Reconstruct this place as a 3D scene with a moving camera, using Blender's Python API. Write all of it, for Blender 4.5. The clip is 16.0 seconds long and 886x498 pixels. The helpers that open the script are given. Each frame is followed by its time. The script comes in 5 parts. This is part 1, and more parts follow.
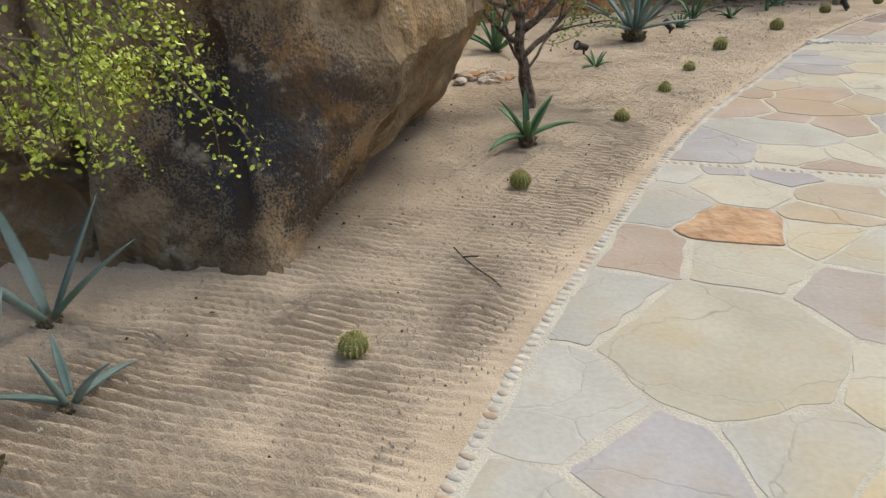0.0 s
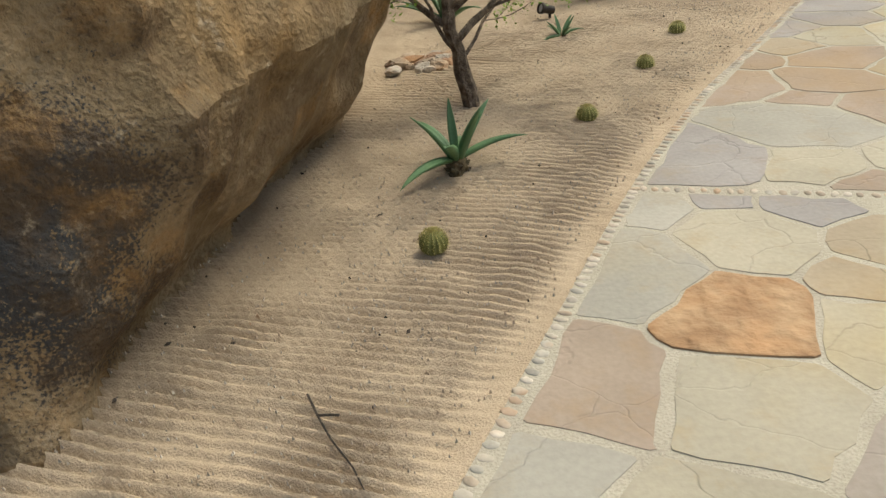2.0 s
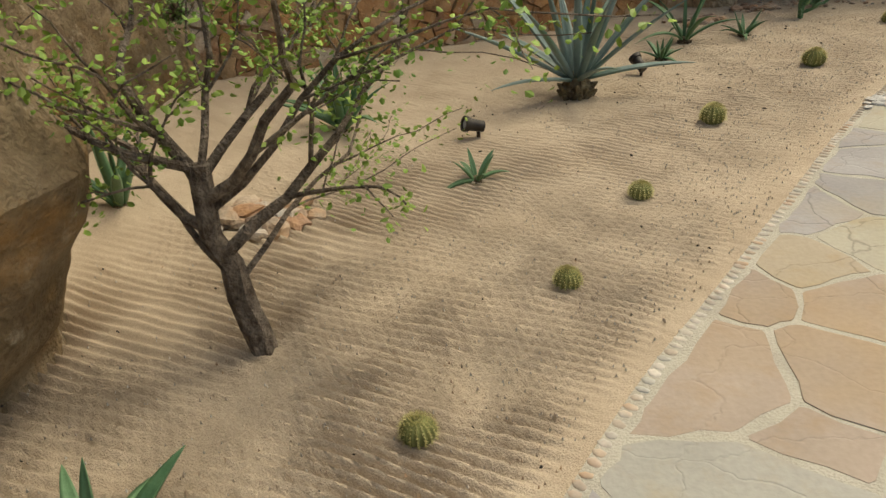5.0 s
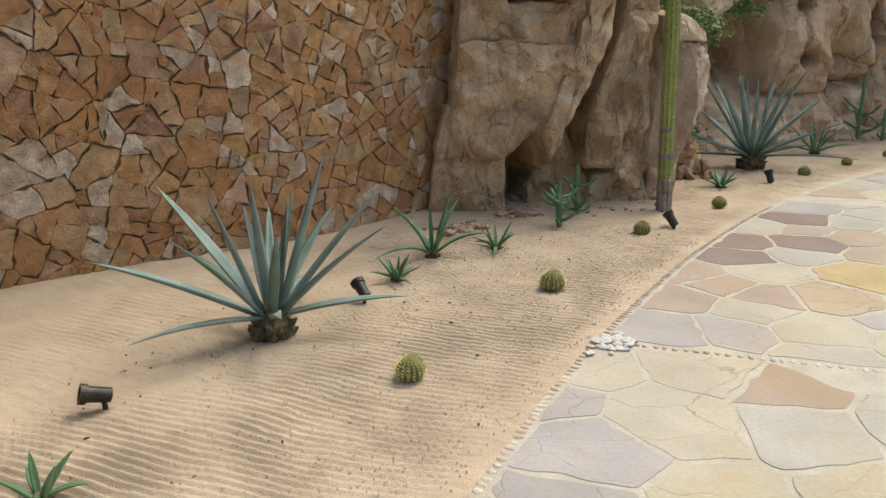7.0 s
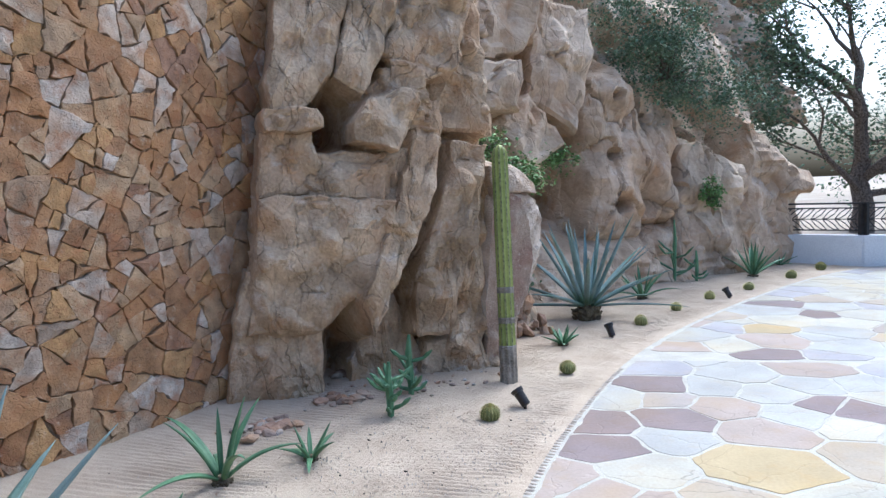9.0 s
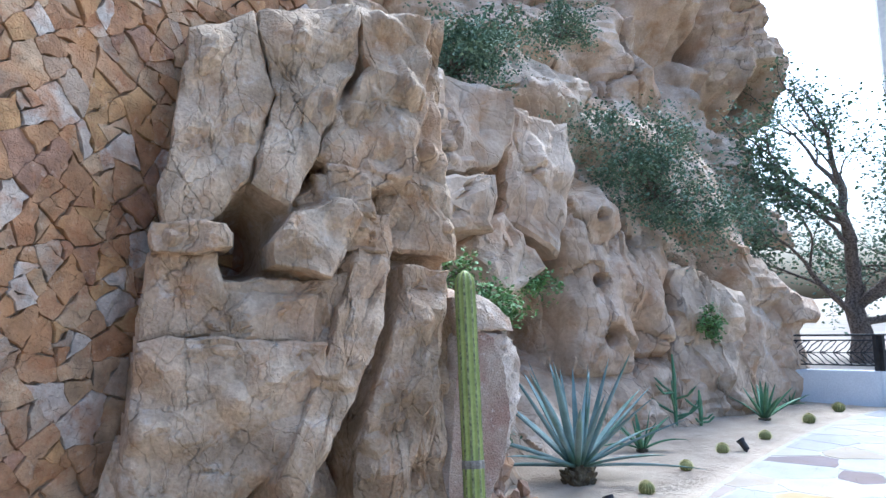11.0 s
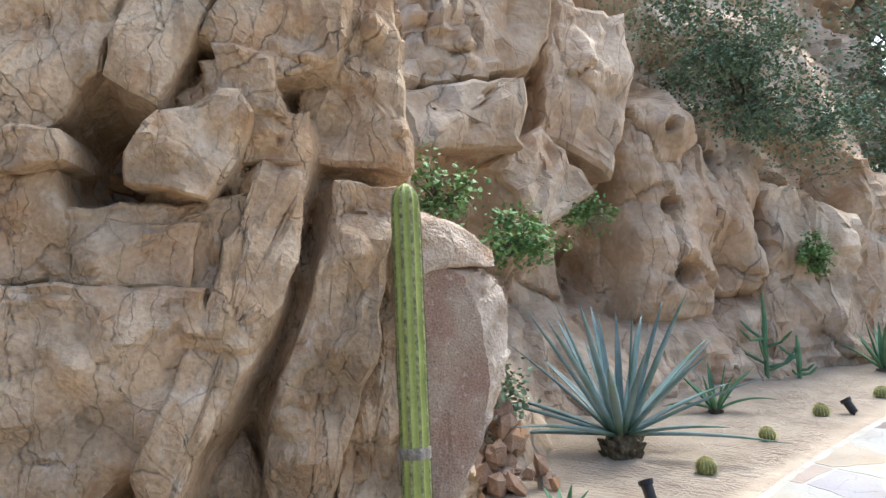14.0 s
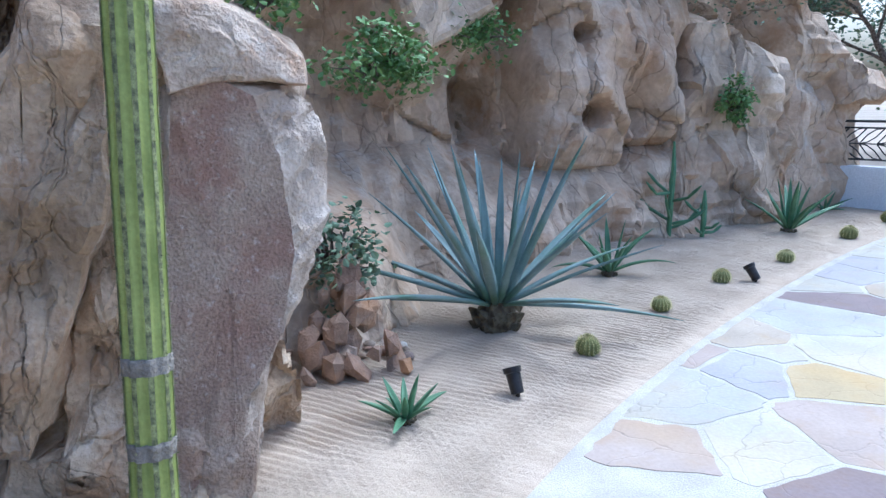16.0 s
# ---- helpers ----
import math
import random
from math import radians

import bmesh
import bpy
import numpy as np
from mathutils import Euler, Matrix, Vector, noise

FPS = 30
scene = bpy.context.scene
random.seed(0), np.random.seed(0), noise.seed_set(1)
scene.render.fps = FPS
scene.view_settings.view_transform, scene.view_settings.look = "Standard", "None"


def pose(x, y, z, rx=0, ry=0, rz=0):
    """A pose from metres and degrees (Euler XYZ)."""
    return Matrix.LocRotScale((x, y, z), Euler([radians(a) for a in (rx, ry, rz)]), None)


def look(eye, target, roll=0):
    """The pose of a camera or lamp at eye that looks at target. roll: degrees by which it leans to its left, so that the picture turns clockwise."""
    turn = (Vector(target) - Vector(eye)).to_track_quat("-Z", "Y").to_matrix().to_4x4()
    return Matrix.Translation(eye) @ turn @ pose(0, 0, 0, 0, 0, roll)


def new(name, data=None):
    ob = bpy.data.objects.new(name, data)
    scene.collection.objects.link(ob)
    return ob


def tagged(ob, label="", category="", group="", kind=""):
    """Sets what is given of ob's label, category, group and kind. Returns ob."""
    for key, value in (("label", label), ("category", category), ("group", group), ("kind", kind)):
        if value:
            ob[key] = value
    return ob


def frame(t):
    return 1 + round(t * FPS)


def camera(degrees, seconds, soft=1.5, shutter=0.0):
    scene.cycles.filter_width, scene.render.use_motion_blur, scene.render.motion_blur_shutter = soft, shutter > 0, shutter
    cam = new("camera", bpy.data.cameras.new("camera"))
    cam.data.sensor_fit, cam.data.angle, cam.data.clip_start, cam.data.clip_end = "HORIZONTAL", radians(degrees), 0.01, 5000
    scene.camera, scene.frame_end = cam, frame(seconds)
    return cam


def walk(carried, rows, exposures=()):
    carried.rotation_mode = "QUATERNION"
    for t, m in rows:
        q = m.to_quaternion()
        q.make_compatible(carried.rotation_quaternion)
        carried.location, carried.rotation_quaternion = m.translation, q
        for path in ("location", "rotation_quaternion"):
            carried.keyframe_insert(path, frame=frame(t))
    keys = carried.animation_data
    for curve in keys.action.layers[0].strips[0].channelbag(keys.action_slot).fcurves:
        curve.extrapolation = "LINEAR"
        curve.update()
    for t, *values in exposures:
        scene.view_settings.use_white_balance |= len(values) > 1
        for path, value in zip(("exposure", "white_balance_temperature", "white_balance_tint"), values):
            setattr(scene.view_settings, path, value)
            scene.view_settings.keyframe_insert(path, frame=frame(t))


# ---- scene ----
cam = camera(65.5, 16.0)
PATH = [
    (0, (0.254, -1.441, 1.319), (0.173, 0.359, 0.452), -2.4),
    (0.5, (0.406, -1.177, 1.373), (0.023, 0.547, 0.435), -7.0),
    (1, (0.51, -0.91, 1.349), (0.08, 0.746, 0.312), -9.2),
    (1.5, (0.591, -0.511, 1.336), (0.37, 1.225, 0.368), -7.3),
    (2, (0.72, -0.23, 1.294), (0.596, 1.506, 0.31), -7.7),
    (2.5, (0.948, 0.087, 1.269), (0.86, 1.801, 0.243), -5.3),
    (3, (1.021, 0.438, 1.269), (0.921, 2.179, 0.289), -1.4),
    (5.5, (1.833, 2.099, 1.449), (1.616, 3.851, 0.51), -7.1),
    (6, (2.1, 2.378, 1.459), (1.878, 4.2, 0.666), -8.7),
    (6.5, (2.378, 2.688, 1.506), (2.368, 4.559, 0.798), -3.7),
    (7, (2.684, 2.832, 1.498), (2.898, 4.744, 0.955), -2.0),
    (7.5, (2.84, 3.076, 1.553), (3.236, 4.99, 1.132), 1.8),
    (8, (2.852, 3.398, 1.625), (3.497, 5.272, 1.356), 0.0),
    (8.5, (2.916, 3.655, 1.587), (3.618, 5.516, 1.382), -2.5),
    (11, (3.709, 5.077, 1.7), (4.484, 6.912, 1.878), -2.2),
    (11.5, (3.828, 5.258, 1.699), (4.656, 7.037, 2.084), -5.3),
    (12, (3.98, 5.308, 1.694), (4.733, 7.09, 2.2), -1.6),
    (12.5, (4.26, 5.447, 1.679), (5.052, 7.207, 2.203), -1.9),
    (13, (4.502, 5.655, 1.595), (5.281, 7.426, 2.103), -4.5),
    (13.5, (4.752, 5.865, 1.627), (5.568, 7.643, 2.042), -8.3),
    (14, (4.963, 6.032, 1.597), (5.448, 7.972, 1.624), -3.7),
    (14.5, (5.154, 6.199, 1.564), (5.47, 8.153, 1.277), -3.3),
    (15, (5.308, 6.506, 1.567), (5.746, 8.412, 1.148), 2.3),
    (15.5, (5.477, 6.705, 1.515), (5.991, 8.571, 1.012), -1.2),
    (16, (5.69, 6.985, 1.5), (6.364, 8.812, 1.056), -0.9),
]
walk(cam, [(t, look(eye, target, roll)) for t, eye, target, roll in PATH],
     [(0, -0.5, 5900, 2), (0.5, -0.62, 6700, -6), (1, -0.45, 4900, 4), (1.5, -0.4, 5000, 8), (2, -0.55, 6600, -2), (2.5, -0.67, 6800, -1), (3, -0.75, 7000, 0), (5.5, -0.55, 6900, -2), (6, -0.45, 4800, 6), (6.5, -0.3, 4600, 8), (7, -0.22, 6300, 2),
      (7.5, -0.06, 6000, 4), (8, 0.15, 5000, 8), (8.5, 0.2, 4800, 6), (11, 0.6, 4500, 4), (11.5, 0.55, 4500, 4), (12, 0.5, 4500, 3), (12.5, 0.33, 5400, 2), (13, 0.33, 5700, 4), (13.5, 0.35, 4900, 2), (14, 0.54, 5300, 4), (14.5, 0.7, 5100, 4), (15, 0.58, 4900, 4), (15.5, 0.42, 4600, 4), (16, 0.35, 4400, 5)])
# ---- world ----

world = bpy.data.worlds.new("world")
scene.world = world
world.use_nodes = True
wn = world.node_tree
sky = wn.nodes.new("ShaderNodeTexSky")
sky.sky_type = "NISHITA"
sky.sun_disc = False
sky.sun_elevation, sky.sun_rotation = radians(57), radians(52)
sky.dust_density, sky.air_density, sky.ozone_density = 8.0, 1.0, 0.5
wn.nodes["Background"].inputs[1].default_value = 0.29
wn.links.new(sky.outputs[0], wn.nodes["Background"].inputs[0])
sun = new("sun", bpy.data.lights.new("sun", "SUN"))
sun.data.energy, sun.data.angle, sun.data.color = 1.0, radians(22), (1.0, 0.94, 0.86)
sun.matrix_world = look((6.5, 5, 12.5), (0, 0, 0))

# ---- materials ----


def mat(name, lo, hi, scale=3.0, rough=0.85, bump=0.3, fine=60.0, stain=None, metal=0.0, vary=0.0, island=0.0, detail=8.0, spec=0.35, fine_amount=0.35):
    """Two-scale mottled surface: lo and hi base colours, an optional stain colour, optional tint per piece."""
    m = bpy.data.materials.new(name)
    m.use_nodes = True
    nt = m.node_tree
    b = nt.nodes["Principled BSDF"]
    b.inputs["Roughness"].default_value, b.inputs["Metallic"].default_value = rough, metal
    b.inputs["Specular IOR Level"].default_value = spec
    co = nt.nodes.new("ShaderNodeTexCoord")
    geo = nt.nodes.new("ShaderNodeNewGeometry")
    n1, n2 = nt.nodes.new("ShaderNodeTexNoise"), nt.nodes.new("ShaderNodeTexNoise")
    n1.inputs["Scale"].default_value, n1.inputs["Detail"].default_value = scale, detail
    n2.inputs["Scale"].default_value, n2.inputs["Detail"].default_value = fine, 4
    for n in (n1, n2):
        nt.links.new(geo.outputs["Position"], n.inputs["Vector"])
    r = nt.nodes.new("ShaderNodeValToRGB")
    r.color_ramp.elements[0].position, r.color_ramp.elements[1].position = 0.34, 0.66
    r.color_ramp.elements[0].color, r.color_ramp.elements[1].color = (*lo, 1), (*hi, 1)
    nt.links.new(n1.outputs[0], r.inputs[0])
    last = r.outputs[0]

    def mix(kind, fac, a, c):
        x = nt.nodes.new("ShaderNodeMix")
        x.data_type, x.blend_type = "RGBA", kind
        if isinstance(fac, float):
            x.inputs[0].default_value = fac
        else:
            nt.links.new(fac, x.inputs[0])
        nt.links.new(a, x.inputs[6])
        if isinstance(c, tuple):
            x.inputs[7].default_value = (*c, 1)
        else:
            nt.links.new(c, x.inputs[7])
        return x.outputs[2]

    if stain:
        n3 = nt.nodes.new("ShaderNodeTexNoise")
        n3.inputs["Scale"].default_value, n3.inputs["Detail"].default_value = scale * 0.55, 6
        nt.links.new(geo.outputs["Position"], n3.inputs["Vector"])
        k = nt.nodes.new("ShaderNodeValToRGB")
        k.color_ramp.elements[0].position, k.color_ramp.elements[1].position = 0.5, 0.72
        nt.links.new(n3.outputs[0], k.inputs[0])
        last = mix("MIX", k.outputs[0], last, stain)
    g = nt.nodes.new("ShaderNodeValToRGB")
    g.color_ramp.elements[0].position, g.color_ramp.elements[1].position = 0.3, 0.7
    g.color_ramp.elements[0].color, g.color_ramp.elements[1].color = (0.45, 0.45, 0.45, 1), (1, 1, 1, 1)
    nt.links.new(n2.outputs[0], g.inputs[0])
    last = mix("MULTIPLY", fine_amount, last, g.outputs[0])
    if vary:
        src = nt.nodes.new("ShaderNodeObjectInfo").outputs["Random"] if not island else geo.outputs["Random Per Island"]
        h = nt.nodes.new("ShaderNodeHueSaturation")
        mr = nt.nodes.new("ShaderNodeMapRange")
        mr.inputs["To Min"].default_value, mr.inputs["To Max"].default_value = 1 - vary, 1 + vary
        nt.links.new(src, mr.inputs["Value"])
        nt.links.new(mr.outputs[0], h.inputs["Value"])
        nt.links.new(last, h.inputs["Color"])
        last = h.outputs[0]
    nt.links.new(last, b.inputs["Base Color"])
    bp = nt.nodes.new("ShaderNodeBump")
    bp.inputs["Strength"].default_value, bp.inputs["Distance"].default_value = bump, 0.02
    ad = nt.nodes.new("ShaderNodeMath")
    nt.links.new(n1.outputs[0], ad.inputs[0])
    nt.links.new(n2.outputs[0], ad.inputs[1])
    nt.links.new(ad.outputs[0], bp.inputs["Height"])
    nt.links.new(bp.outputs[0], b.inputs["Normal"])
    return m


def palette(name, colours, island=False, rough=0.85, bump=0.5):
    """A stone whose colour is drawn from a list, per object or per island, with mottling inside each stone."""
    m = mat(name, (0.5, 0.5, 0.5), (1.0, 1.0, 1.0), 9.0, rough, bump, 70.0)
    nt = m.node_tree
    b = nt.nodes["Principled BSDF"]
    src = nt.nodes.new("ShaderNodeNewGeometry").outputs["Random Per Island"] if island else nt.nodes.new("ShaderNodeObjectInfo").outputs["Random"]
    r = nt.nodes.new("ShaderNodeValToRGB")
    r.color_ramp.interpolation = "CONSTANT"
    for i, c in enumerate(colours):
        e = r.color_ramp.elements[i] if i < 2 else r.color_ramp.elements.new(i / len(colours))
        e.position, e.color = i / len(colours), (*c, 1)
    nt.links.new(src, r.inputs[0])
    x = nt.nodes.new("ShaderNodeMix")
    x.data_type, x.blend_type = "RGBA", "MULTIPLY"
    x.inputs[0].default_value = 0.9
    nt.links.new(b.inputs["Base Color"].links[0].from_socket, x.inputs[7])
    nt.links.new(r.outputs[0], x.inputs[6])
    # rust veins cross the stones
    n = nt.nodes.new("ShaderNodeTexNoise")
    n.inputs["Scale"].default_value, n.inputs["Detail"].default_value = 4.0, 6
    nt.links.new(nt.nodes.new("ShaderNodeNewGeometry").outputs["Position"], n.inputs["Vector"])
    k = nt.nodes.new("ShaderNodeValToRGB")
    k.color_ramp.elements[0].position, k.color_ramp.elements[1].position = 0.5, 0.7
    k.color_ramp.elements[1].color = (0.7, 0.7, 0.7, 1)
    nt.links.new(n.outputs[0], k.inputs[0])
    y = nt.nodes.new("ShaderNodeMix")
    y.data_type = "RGBA"
    nt.links.new(k.outputs[0], y.inputs[0])
    nt.links.new(x.outputs[2], y.inputs[6])
    y.inputs[7].default_value = (0.40, 0.20, 0.07, 1)
    nt.links.new(y.outputs[2], b.inputs["Base Color"])
    return m


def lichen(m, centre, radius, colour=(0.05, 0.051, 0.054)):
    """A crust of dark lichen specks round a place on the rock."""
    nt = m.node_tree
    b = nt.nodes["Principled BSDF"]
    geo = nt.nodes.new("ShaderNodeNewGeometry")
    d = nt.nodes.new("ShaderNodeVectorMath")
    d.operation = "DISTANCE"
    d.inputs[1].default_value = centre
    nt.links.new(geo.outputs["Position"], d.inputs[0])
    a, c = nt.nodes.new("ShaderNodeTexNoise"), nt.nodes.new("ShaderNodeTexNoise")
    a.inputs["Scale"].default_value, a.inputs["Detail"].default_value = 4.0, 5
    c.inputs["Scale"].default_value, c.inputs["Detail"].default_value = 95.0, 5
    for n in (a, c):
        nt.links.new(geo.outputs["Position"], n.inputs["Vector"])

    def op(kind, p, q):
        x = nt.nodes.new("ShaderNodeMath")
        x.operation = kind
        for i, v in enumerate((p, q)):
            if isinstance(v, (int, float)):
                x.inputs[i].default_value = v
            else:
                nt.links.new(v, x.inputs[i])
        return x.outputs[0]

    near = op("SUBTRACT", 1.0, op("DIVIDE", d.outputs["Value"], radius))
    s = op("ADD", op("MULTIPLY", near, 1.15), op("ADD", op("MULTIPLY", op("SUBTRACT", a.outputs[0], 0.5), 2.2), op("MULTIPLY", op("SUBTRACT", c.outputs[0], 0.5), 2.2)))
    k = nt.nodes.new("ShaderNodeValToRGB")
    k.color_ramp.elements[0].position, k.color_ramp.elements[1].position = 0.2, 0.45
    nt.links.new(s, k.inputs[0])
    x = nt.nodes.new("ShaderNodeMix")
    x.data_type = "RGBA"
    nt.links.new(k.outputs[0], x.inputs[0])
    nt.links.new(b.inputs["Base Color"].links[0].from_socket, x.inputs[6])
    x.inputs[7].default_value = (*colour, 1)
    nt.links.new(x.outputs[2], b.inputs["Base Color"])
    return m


def fissures(m, scale, depth=0.55, width=0.035, turn=(0.2, 0.45, 0.1), stretch=(1.5, 1.0, 0.7), relief=0.6):
    """Thin dark joints that run through the rock, with their own relief."""
    nt = m.node_tree
    b = nt.nodes["Principled BSDF"]
    geo = nt.nodes.new("ShaderNodeNewGeometry")
    n = nt.nodes.new("ShaderNodeTexNoise")
    n.inputs["Scale"].default_value, n.inputs["Detail"].default_value = scale * 0.8, 5
    nt.links.new(geo.outputs["Position"], n.inputs["Vector"])
    w = nt.nodes.new("ShaderNodeVectorMath")
    w.operation = "MULTIPLY_ADD"
    w.inputs[1].default_value = (1.3 / scale, 1.3 / scale, 1.3 / scale)
    nt.links.new(n.outputs["Color"], w.inputs[0])
    nt.links.new(geo.outputs["Position"], w.inputs[2])
    st = nt.nodes.new("ShaderNodeMapping")
    st.inputs["Rotation"].default_value, st.inputs["Scale"].default_value = turn, stretch
    nt.links.new(w.outputs[0], st.inputs["Vector"])
    v = nt.nodes.new("ShaderNodeTexVoronoi")
    v.feature = "DISTANCE_TO_EDGE"
    v.inputs["Scale"].default_value = scale
    nt.links.new(st.outputs[0], v.inputs["Vector"])
    k = nt.nodes.new("ShaderNodeValToRGB")
    k.color_ramp.elements[0].color, k.color_ramp.elements[1].position = (1 - depth, 1 - depth, 1 - depth, 1), width
    nt.links.new(v.outputs["Distance"], k.inputs[0])
    x = nt.nodes.new("ShaderNodeMix")
    x.data_type, x.blend_type = "RGBA", "MULTIPLY"
    gate = nt.nodes.new("ShaderNodeTexNoise")
    gate.inputs["Scale"].default_value = scale * 0.6
    nt.links.new(geo.outputs["Position"], gate.inputs["Vector"])
    gr = nt.nodes.new("ShaderNodeValToRGB")
    gr.color_ramp.elements[0].position, gr.color_ramp.elements[1].position = 0.48, 0.66
    nt.links.new(gate.outputs[0], gr.inputs[0])
    nt.links.new(gr.outputs[0], x.inputs[0])
    nt.links.new(b.inputs["Base Color"].links[0].from_socket, x.inputs[6])
    nt.links.new(k.outputs[0], x.inputs[7])
    nt.links.new(x.outputs[2], b.inputs["Base Color"])
    bp = nt.nodes.new("ShaderNodeBump")
    bp.inputs["Strength"].default_value, bp.inputs["Distance"].default_value = relief, 0.03
    nt.links.new(k.outputs[0], bp.inputs["Height"])
    nt.links.new(b.inputs["Normal"].links[0].from_socket, bp.inputs["Normal"])
    nt.links.new(bp.outputs[0], b.inputs["Normal"])
    return m


def speckle(m, scale, colour, low, high, amount=0.8):
    """Blotches of another colour with ragged edges: patina, rust or pale lichen."""
    nt = m.node_tree
    b = nt.nodes["Principled BSDF"]
    geo = nt.nodes.new("ShaderNodeNewGeometry")
    n = nt.nodes.new("ShaderNodeTexNoise")
    n.inputs["Scale"].default_value, n.inputs["Detail"].default_value, n.inputs["Roughness"].default_value = scale, 10, 0.68
    nt.links.new(geo.outputs["Position"], n.inputs["Vector"])
    k = nt.nodes.new("ShaderNodeValToRGB")
    k.color_ramp.elements[0].position, k.color_ramp.elements[1].position = low, high
    k.color_ramp.elements[1].color = (amount, amount, amount, 1)
    nt.links.new(n.outputs[0], k.inputs[0])
    x = nt.nodes.new("ShaderNodeMix")
    x.data_type = "RGBA"
    nt.links.new(k.outputs[0], x.inputs[0])
    nt.links.new(b.inputs["Base Color"].links[0].from_socket, x.inputs[6])
    x.inputs[7].default_value = (*colour, 1)
    nt.links.new(x.outputs[2], b.inputs["Base Color"])
    return m


SAND = mat("sand", (0.45, 0.36, 0.26), (0.54, 0.44, 0.325), 2.5, 0.95, 0.5, 160.0, spec=0.1, fine_amount=0.45)
ROCK = fissures(mat("tan_rock", (0.34, 0.24, 0.14), (0.65, 0.495, 0.325), 2.8, 0.9, 1.0, 38.0, (0.50, 0.33, 0.19), spec=0.2, detail=12.0, fine_amount=0.5), 2.0, 0.4, 0.022)
ROCK_FAR = fissures(mat("pale_rock", (0.40, 0.29, 0.185), (0.70, 0.55, 0.39), 1.6, 0.9, 1.0, 18.0, (0.55, 0.39, 0.25), spec=0.2, detail=12.0), 0.9, 0.35, 0.02)
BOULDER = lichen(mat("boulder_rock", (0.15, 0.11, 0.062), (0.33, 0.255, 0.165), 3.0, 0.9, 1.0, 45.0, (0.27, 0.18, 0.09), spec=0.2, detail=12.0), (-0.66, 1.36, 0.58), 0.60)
RED_ROCK = mat("reddish_rock", (0.38, 0.275, 0.19), (0.60, 0.47, 0.34), 4.0, 0.9, 1.0, 60.0, (0.33, 0.19, 0.125), spec=0.2, fine_amount=0.5)
RED_FACE = mat("reddish_split_face", (0.40, 0.29, 0.21), (0.58, 0.46, 0.34), 3.2, 0.9, 1.0, 90.0, (0.38, 0.23, 0.165), spec=0.2, fine_amount=0.6)
speckle(RED_FACE, 3.0, (0.31, 0.17, 0.12), 0.52, 0.66, 0.65)
speckle(RED_FACE, 30.0, (0.62, 0.52, 0.43), 0.56, 0.68, 0.7)
PALE_ROCK = mat("pale_broken_rock", (0.40, 0.31, 0.22), (0.68, 0.57, 0.45), 6.0, 0.9, 1.0, 60.0, (0.42, 0.31, 0.22), spec=0.2)
# bedding joints and patina on the rock
for m, f in ((ROCK, 1.0), (ROCK_FAR, 0.5), (RED_ROCK, 1.4)):
    if m is not RED_ROCK:
        fissures(m, 1.5 * f, 0.6, 0.014, (0.1, -0.35, 0.2), (2.4, 1.0, 0.45))
        fissures(m, 1.3 * f, 0.55, 0.012, (0.0, 1.25, 0.3), (2.0, 1.0, 0.4))
    speckle(m, 3.4 * f, (0.36, 0.20, 0.09), 0.52, 0.66, 0.6)
    speckle(m, 5.0 * f, (0.62, 0.53, 0.42), 0.56, 0.68, 0.6)
    speckle(m, 14.0 * f, (0.14, 0.10, 0.07), 0.62, 0.74, 0.5)
speckle(BOULDER, 4.0, (0.085, 0.055, 0.03), 0.45, 0.62, 0.8)
speckle(BOULDER, 5.5, (0.42, 0.36, 0.27), 0.58, 0.68, 0.7)
speckle(BOULDER, 2.6, (0.30, 0.17, 0.06), 0.54, 0.68, 0.6)
MORTAR = mat("wall_mortar", (0.22, 0.15, 0.09), (0.33, 0.23, 0.14), 8.0, 0.95, 0.5)
GROUT = mat("cream_grout", (0.41, 0.375, 0.31), (0.49, 0.455, 0.38), 6.0, 0.9, 0.4, 120.0)
WALLC = [(0.55, 0.35, 0.18), (0.45, 0.28, 0.15), (0.62, 0.42, 0.20), (0.50, 0.38, 0.26), (0.56, 0.43, 0.28), (0.68, 0.62, 0.54), (0.42, 0.27, 0.18), (0.62, 0.48, 0.31), (0.55, 0.47, 0.37), (0.48, 0.29, 0.15), (0.74, 0.71, 0.65), (0.56, 0.38, 0.22), (0.58, 0.44, 0.27), (0.5, 0.32, 0.17)]
WALLC = [tuple(v * f for v, f in zip(c, (0.90, 0.79, 0.68))) for c in WALLC]
WALLSTONE = palette("rust_wall_stone", WALLC)
WALLSTONE_FAR = palette("rust_wall_stone_far", WALLC, True)
for m in (WALLSTONE, WALLSTONE_FAR):
    speckle(m, 7.0, (0.30, 0.13, 0.05), 0.50, 0.66, 0.75)
    speckle(m, 12.0, (0.62, 0.52, 0.38), 0.58, 0.70, 0.4)
    fissures(m, 9.0, 0.5, 0.03, (0.3, 0.2, 0.4), (1.0, 1.0, 2.2), 0.5)
FLAG = {}
